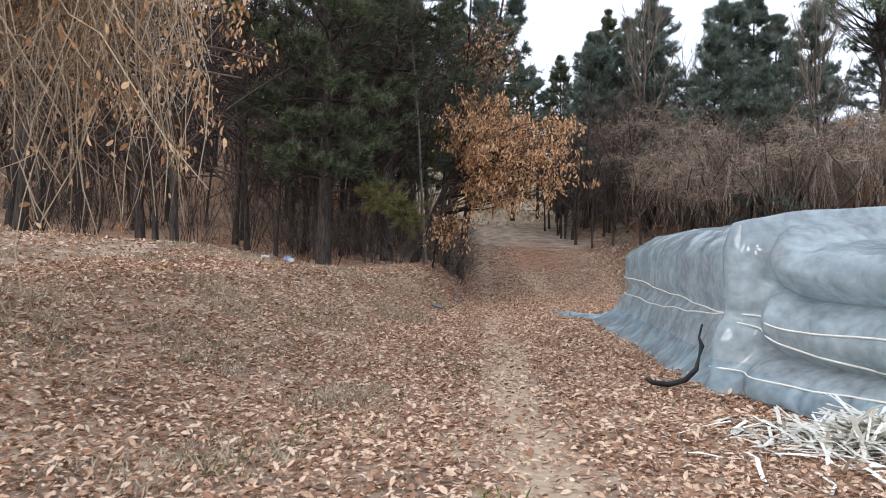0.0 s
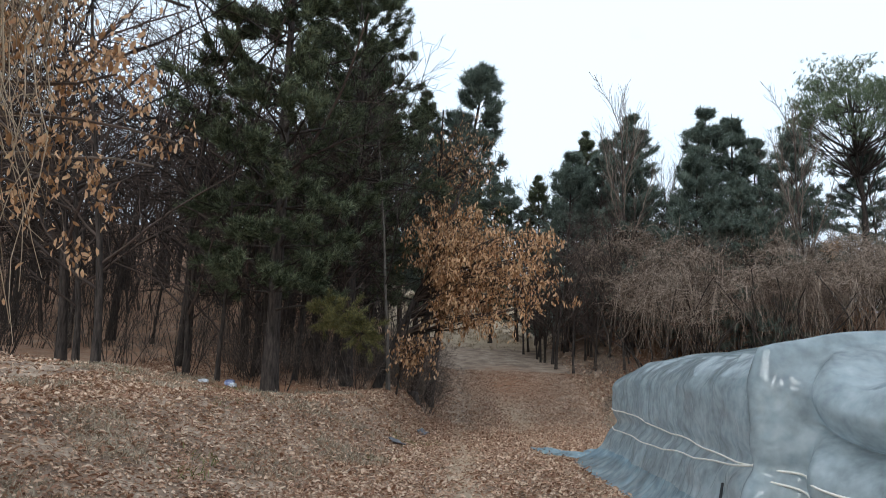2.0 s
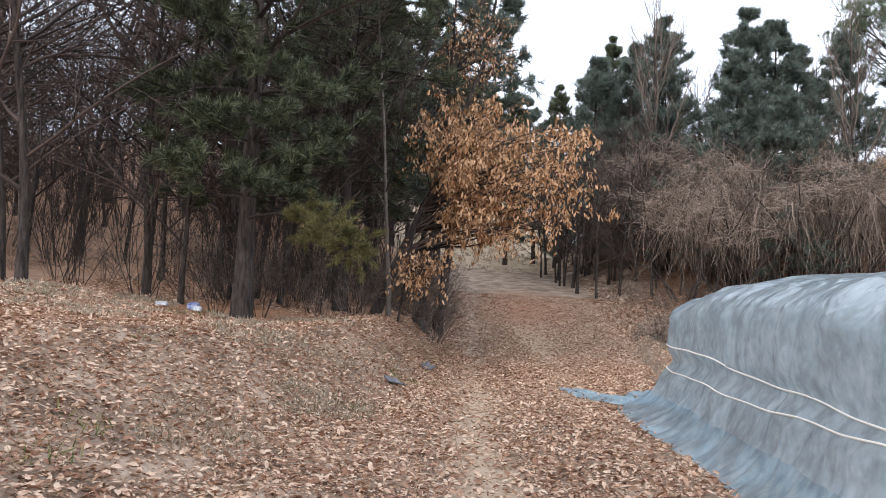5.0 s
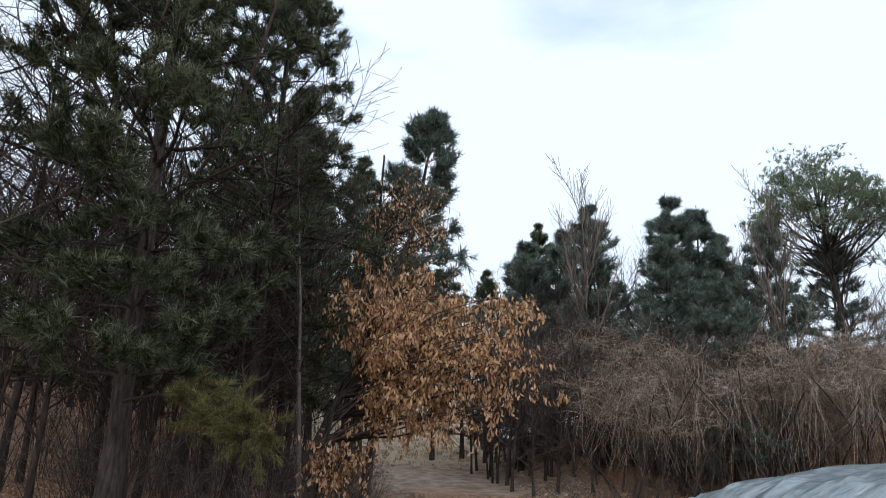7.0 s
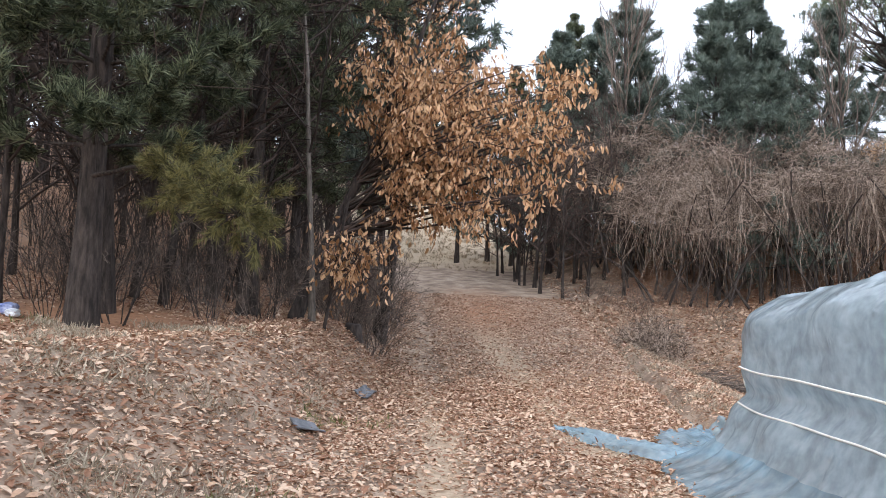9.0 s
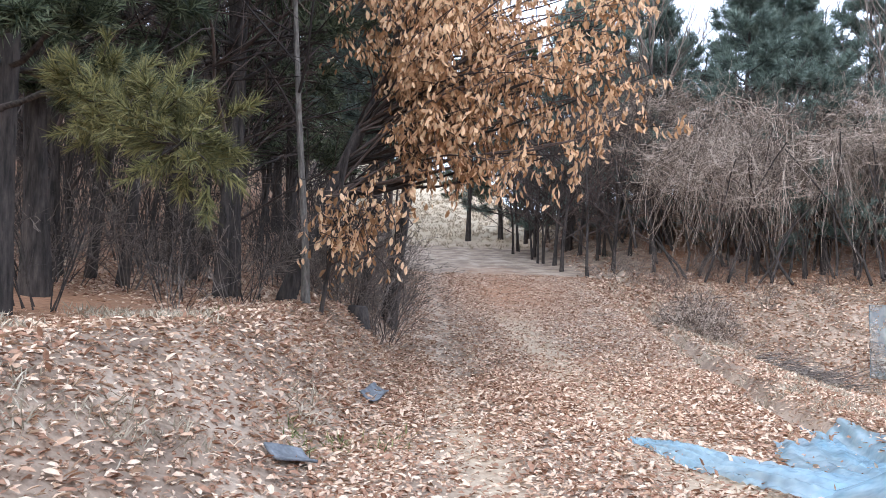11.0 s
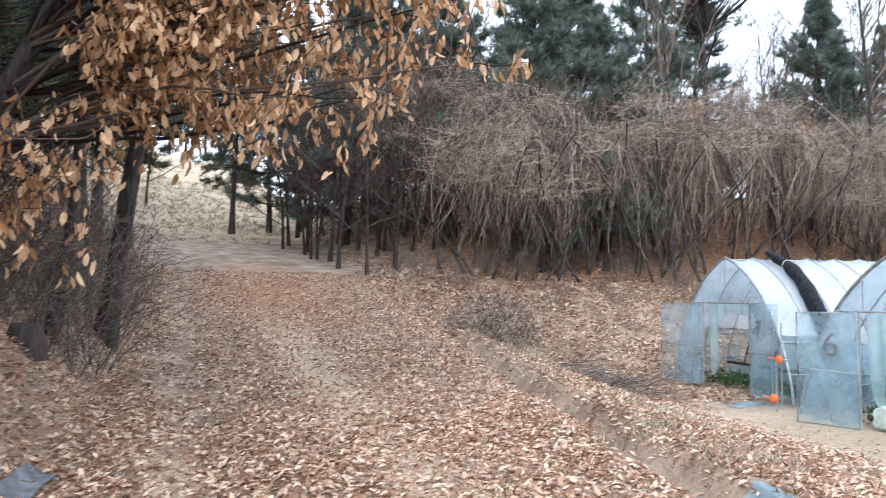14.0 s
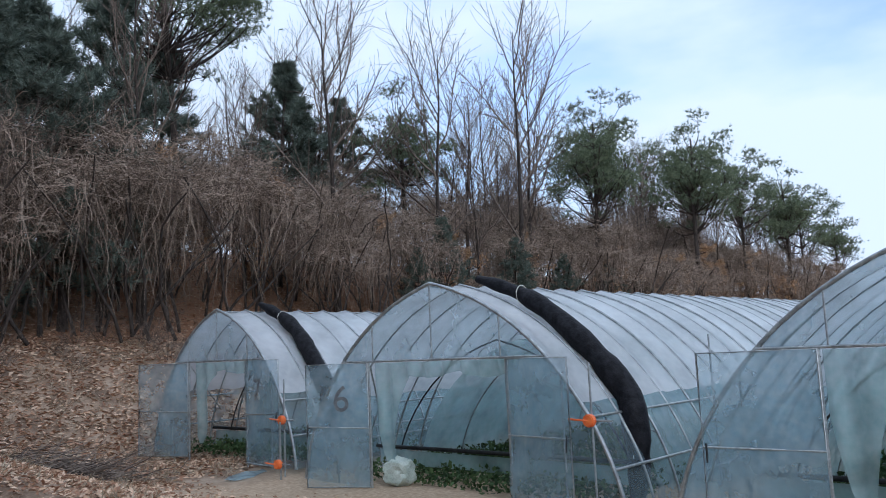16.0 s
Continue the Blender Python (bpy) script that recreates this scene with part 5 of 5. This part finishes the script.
def cover_sheet(x, y, long, wide, turn, seed, label):
    """A scrap of white sheet on the ground."""
    u, v = np.meshgrid(np.linspace(-0.5, 0.5, 24), np.linspace(-0.5, 0.5, 16), indexing="ij")
    c, s = math.cos(turn), math.sin(turn)
    X, Y = u * long * (1 + 0.2 * np.sin(4 * v + seed)), v * wide * (1 + 0.25 * np.sin(5 * u + seed))
    X, Y = x + c * X - s * Y, y + s * X + c * Y
    Z = ground_z(X, Y) + 0.03 + 0.03 * np.sin(9 * u + seed) * np.sin(7 * v)
    a = np.arange(u.size).reshape(u.shape)[:-1, :-1].ravel()
    ob = new("plastic_scrap", raw_mesh("plastic_scrap", np.stack([X, Y, Z], -1).reshape(-1, 3) - np.array([x, y, gz(x, y)]), np.stack([a, a + 16, a + 17, a + 1], -1), M_FLAP, True))
    ob.location = (x, y, gz(x, y))
    tagged(ob, label, "plastic sheet", "plastic scraps")


cover_sheet(12.1, 31.4, 1.1, 0.5, 0.4, 1, "white plastic scrap before the small greenhouse")


def sack(x, y, w, h, mat, label, seed, name="sack"):
    """A crumpled standing bag."""
    r = np.random.default_rng(seed)
    bm = bmesh.new()
    bmesh.ops.create_icosphere(bm, subdivisions=3, radius=1.0)
    for v in bm.verts:
        p = v.co
        k = 1 + 0.18 * noise.noise(p * 2.2 + Vector((seed, 0, 0)))
        box = max(abs(p.x), abs(p.y), abs(p.z)) ** 0.97
        v.co = Vector((p.x * w / 2 * k / box, p.y * w / 2 * k / box, max(-0.5, p.z * 0.55) * h * k + h * 0.48))
    me = bpy.data.meshes.new(name)
    bm.to_mesh(me)
    bm.free()
    me.materials.append(mat)
    ob = new(name, me)
    ob.location = (x, y, gz(x, y))
    return tagged(ob, label, "bag")


p = Matrix.Translation(house_b.location) @ house_b.rotation_euler.to_matrix().to_4x4() @ Vector((0.35, 1.2, 0))
sack(p.x, p.y, 0.4, 0.46, M_SACK, "pale film sack standing in the greenhouse doorway", 2)
sack(-4.97, 20.82, 0.2, 0.16, M_BLUEBAG, "crumpled blue and white plastic bag under the pine", 3, "plastic_bag")
sack(-4.85, 20.7, 0.14, 0.11, M_LITTERBAG, "crumpled white plastic bag under the pine", 5, "plastic_bag")
sack(-5.55, 20.75, 0.2, 0.1, M_LITTERBAG, "crumpled white plastic bag among leaves", 4, "plastic_bag")


def gutter():
    """Grey half-buried gutter pieces along the foot of the bank."""
    for i, (x, y, turn, long) in enumerate(((-0.52, 22.6, 1.45, 0.95), (-0.9, 19.0, 0.9, 0.35))):
        n, m = 14, 9
        u, v = np.meshgrid(np.linspace(-0.5, 0.5, n) * long, np.linspace(-1, 1, m), indexing="ij")
        c, s = math.cos(turn), math.sin(turn)
        X, Y = x + c * u - s * v * 0.085, y + s * u + c * v * 0.085
        Z = ground_z(X, Y) + 0.05 + 0.025 * v * v + 0.008 * np.sin(7 * u + i)
        a = np.arange(n * m).reshape(n, m)[:-1, :-1].ravel()
        me = raw_mesh("gutter_piece", np.stack([X, Y, Z], -1).reshape(-1, 3) - np.array([x, y, gz(x, y)]), np.stack([a, a + m, a + m + 1, a + 1], -1), M_SLATE, True)
        ob = new("gutter_piece", me)
        ob.location = (x, y, gz(x, y))
        solid = ob.modifiers.new("thick", "SOLIDIFY")
        solid.thickness = 0.02
        tagged(ob, "grey half-buried gutter piece in the leaves", "gutter", "gutter pieces")


gutter()


# Added dark lump in place of the shadowed hole in the bank; no stump stands there.
def stump():
    x, y = -0.95, 25.0
    root = thing("stump", x, y, gz(x, y), "low dark stump shape standing in for a dark hole at the bank's edge", "stump")
    r = np.random.default_rng(141)
    paths = []
    paths.append((np.array([(0, 0, -0.1), (0.01, 0, 0.1), (0.02, -0.01, 0.22), (0.02, -0.01, 0.225)]), np.array([0.22, 0.17, 0.14, 0.01])))
    piece("stump", tube_mesh("stump", paths[-1:], M_BARK, 9), root)


stump()


def brush(x, y, long, wide, turn, seed, count, label):
    """A low heap of cut twigs."""
    r = np.random.default_rng(seed)
    paths = []
    for i in range(count):
        a, b = r.normal() * 0.3 * long, r.normal() * 0.28 * wide
        px, py = x + a * math.cos(turn) - b * math.sin(turn), y + a * math.sin(turn) + b * math.cos(turn)
        q = turn + r.normal() * 0.5
        pts = bend((px, py, gz(px, py) + 0.04 + abs(r.normal()) * 0.12), (math.cos(q), math.sin(q), 0.08), r.uniform(0.4, 1.3), 6, 0.12, -0.01, r)
        pts[:, 2] = np.maximum(pts[:, 2], ground_z(pts[:, 0], pts[:, 1]) + 0.01)
        paths.append((pts, np.linspace(0.011, 0.004, 7)))
    ob = new("brush_heap", tube_mesh("brush_heap", paths, M_TWIG, 3))
    tagged(ob, label, "brushwood", kind="stuff")


brush(9.2, 32.4, 3.2, 1.3, 0.5, 151, 260, "low heap of dark cut twigs beside the greenhouses")


# ---- grass and fallen leaves ----
def blades(name, places, tall, mat, label, seed, per=14, wide=0.006):
    r = np.random.default_rng(seed)
    n = len(places) * per
    base = np.repeat(places, per, 0) + np.c_[r.normal(size=(n, 2)) * 0.09, np.zeros(n)]
    base[:, 2] = ground_z(base[:, 0], base[:, 1])
    ways = np.c_[r.normal(size=(n, 2)) * 0.75, np.full(n, 0.9)]
    tv = np.array([(0, -wide, 0), (0, wide, 0), (0.55, wide * 0.8, 0.06), (0.55, -wide * 0.8, 0.06), (1, 0, 0.22)])
    tf = np.array([(0, 1, 2), (0, 2, 3), (3, 2, 4)])
    size = r.uniform(0.5, 1.2, n) * tall
    tv = tv * np.array([1, 1 / tall, 1])
    ob = new(name, scatter(name, tv, tf, base, ways, size, mat))
    return tagged(ob, label, "grass", kind="stuff")


r = np.random.default_rng(171)


def patch(n, x0, x1, y0, y1, keep):
    p = np.c_[r.uniform(x0, x1, n), r.uniform(y0, y1, n)]
    p = p[keep(p[:, 0], p[:, 1])]
    return np.c_[p, ground_z(p[:, 0], p[:, 1])]


def clumpy(x, y, f=0.9, cut=0.2):
    return np.sin(f * 2.1 * x + 1.3 * np.sin(f * y)) * np.sin(f * 1.7 * y + 1.1 * np.sin(f * 1.9 * x)) > cut


blades("dry_grass", patch(4600, -7.5, -0.9, 4.5, 22, lambda x, y: clumpy(x, y, 0.9, 0.32)), 0.11, M_DRYGRASS, "tufts of dry grey grass among fallen leaves", 1)
blades("dry_grass", patch(1500, 4.5, 10, 20, 37, lambda x, y: clumpy(x, y, 1.2, 0.0) & (np.abs(x - ditch_x(y) - 0.7) < 1.0)), 0.14, M_DRYGRASS, "matted dry grass along the ditch", 2)
blades("green_grass", patch(420, -6, 0.3, 4.5, 23, lambda x, y: clumpy(x + 3, y, 0.7, 0.72)), 0.12, M_GREENGRASS, "small green tufts in the leaf litter", 3)
blades("field_grass", patch(2200, -4, 14, 52, 75, lambda x, y: x < 90), 0.22, M_FIELD, "pale dry grass of the far field", 4, 8, 0.02)


def litter(name, count, x0, x1, y0, y1, weight, size, low, label, seed):
    global rng
    r = np.random.default_rng(seed)
    p = np.c_[r.uniform(x0, x1, count), r.uniform(y0, y1, count)]
    p = p[r.uniform(size=count) < weight(p[:, 0], p[:, 1])]
    n = len(p)
    places = np.c_[p, ground_z(p[:, 0], p[:, 1]) + r.uniform(0.004, 0.03, n)]
    ways = np.c_[r.normal(size=(n, 2)), r.normal(size=n) * 0.3]
    t, f = (LEAF_LOW, LEAF_LOW_F) if low else (LEAF, LEAF_F)
    ob = new(name, scatter(name, t * np.array([1, 1.1, 0.85]), f, places, ways, r.uniform(0.6, 1.3, n) * size, M_LITTER, 0.7))
    return tagged(ob, label, "leaves", kind="stuff")


def track_weight(x, y):
    d = x - ditch_x(y)
    rusty = 0.6 * np.exp(-(((x + 4.4) / 2.4) ** 2) - ((y - 22) / 2.6) ** 2) + 0.55 * np.exp(-(((y - 38) / 6) ** 2) - ((x - 2.8) / 2.0) ** 2)
    w = 1 - 0.7 * np.exp(-(((x - 0.45 + 0.08 * np.sin(0.9 * y)) / 0.36) ** 2)) - 0.55 * np.exp(-(((x - 2.3) / 0.5) ** 2)) * (y > 19)
    rusty = rusty + 0.45 * smooth((-x - 1.8) / 1.5) * smooth((y - 19) / 2.2)
    return np.clip(1 - rusty - 0.9 * np.exp(-((d / 0.22) ** 2)) * (y > 18) - 0.25 * np.exp(-(((d - 0.75) / 0.45) ** 2)) * (y > 18), 0, 1) * w * (1 - 0.95 * smooth((x - 6.5) / 2.0) * (1 - smooth((y + 0.16 * np.maximum(x - 12, 0) - 30) / 3))) * (0.75 + 0.25 * clumpy(x, y, 1.1, -0.35))


litter("leaf_litter", 95000, -6, 6, 4.0, 25.5, track_weight, 0.078, False, "thick litter of curled tan oak leaves", 1)
litter("leaf_litter", 170000, -6, 6, 4.0, 26.5, track_weight, 0.05, True, "small broken tan leaves between the larger ones", 5)
litter("leaf_litter", 230000, -9, 11, 21, 42, track_weight, 0.08, True, "litter of tan leaves along the track and slope", 2)
litter("leaf_litter", 50000, 6, 45, 33, 54, lambda x, y: 0.9 * (y + 0.16 * np.clip(x - 12, 0, 70) > 36), 0.17, True, "rust-brown leaves on the wooded slope", 3)
litter("leaf_litter", 26000, 5.6, 17, 30.5, 42, lambda x, y: 0.95 * smooth((y + 0.16 * np.maximum(x - 12, 0) - 31.5) / 2), 0.13, False, "pale curled vine leaves heaped on the slope", 6)
blades("dead_stems", patch(1300, 5.8, 17, 31.5, 41, lambda x, y: clumpy(x, y, 1.3, -0.1)), 0.34, M_DRYGRASS, "dead pale stems lying over the leafy slope", 5, 6, 0.005)
litter("leaf_litter", 12000, -16, -6, 4, 22, lambda x, y: 0.9 + 0 * x, 0.12, True, "litter of tan leaves on the bank", 4)
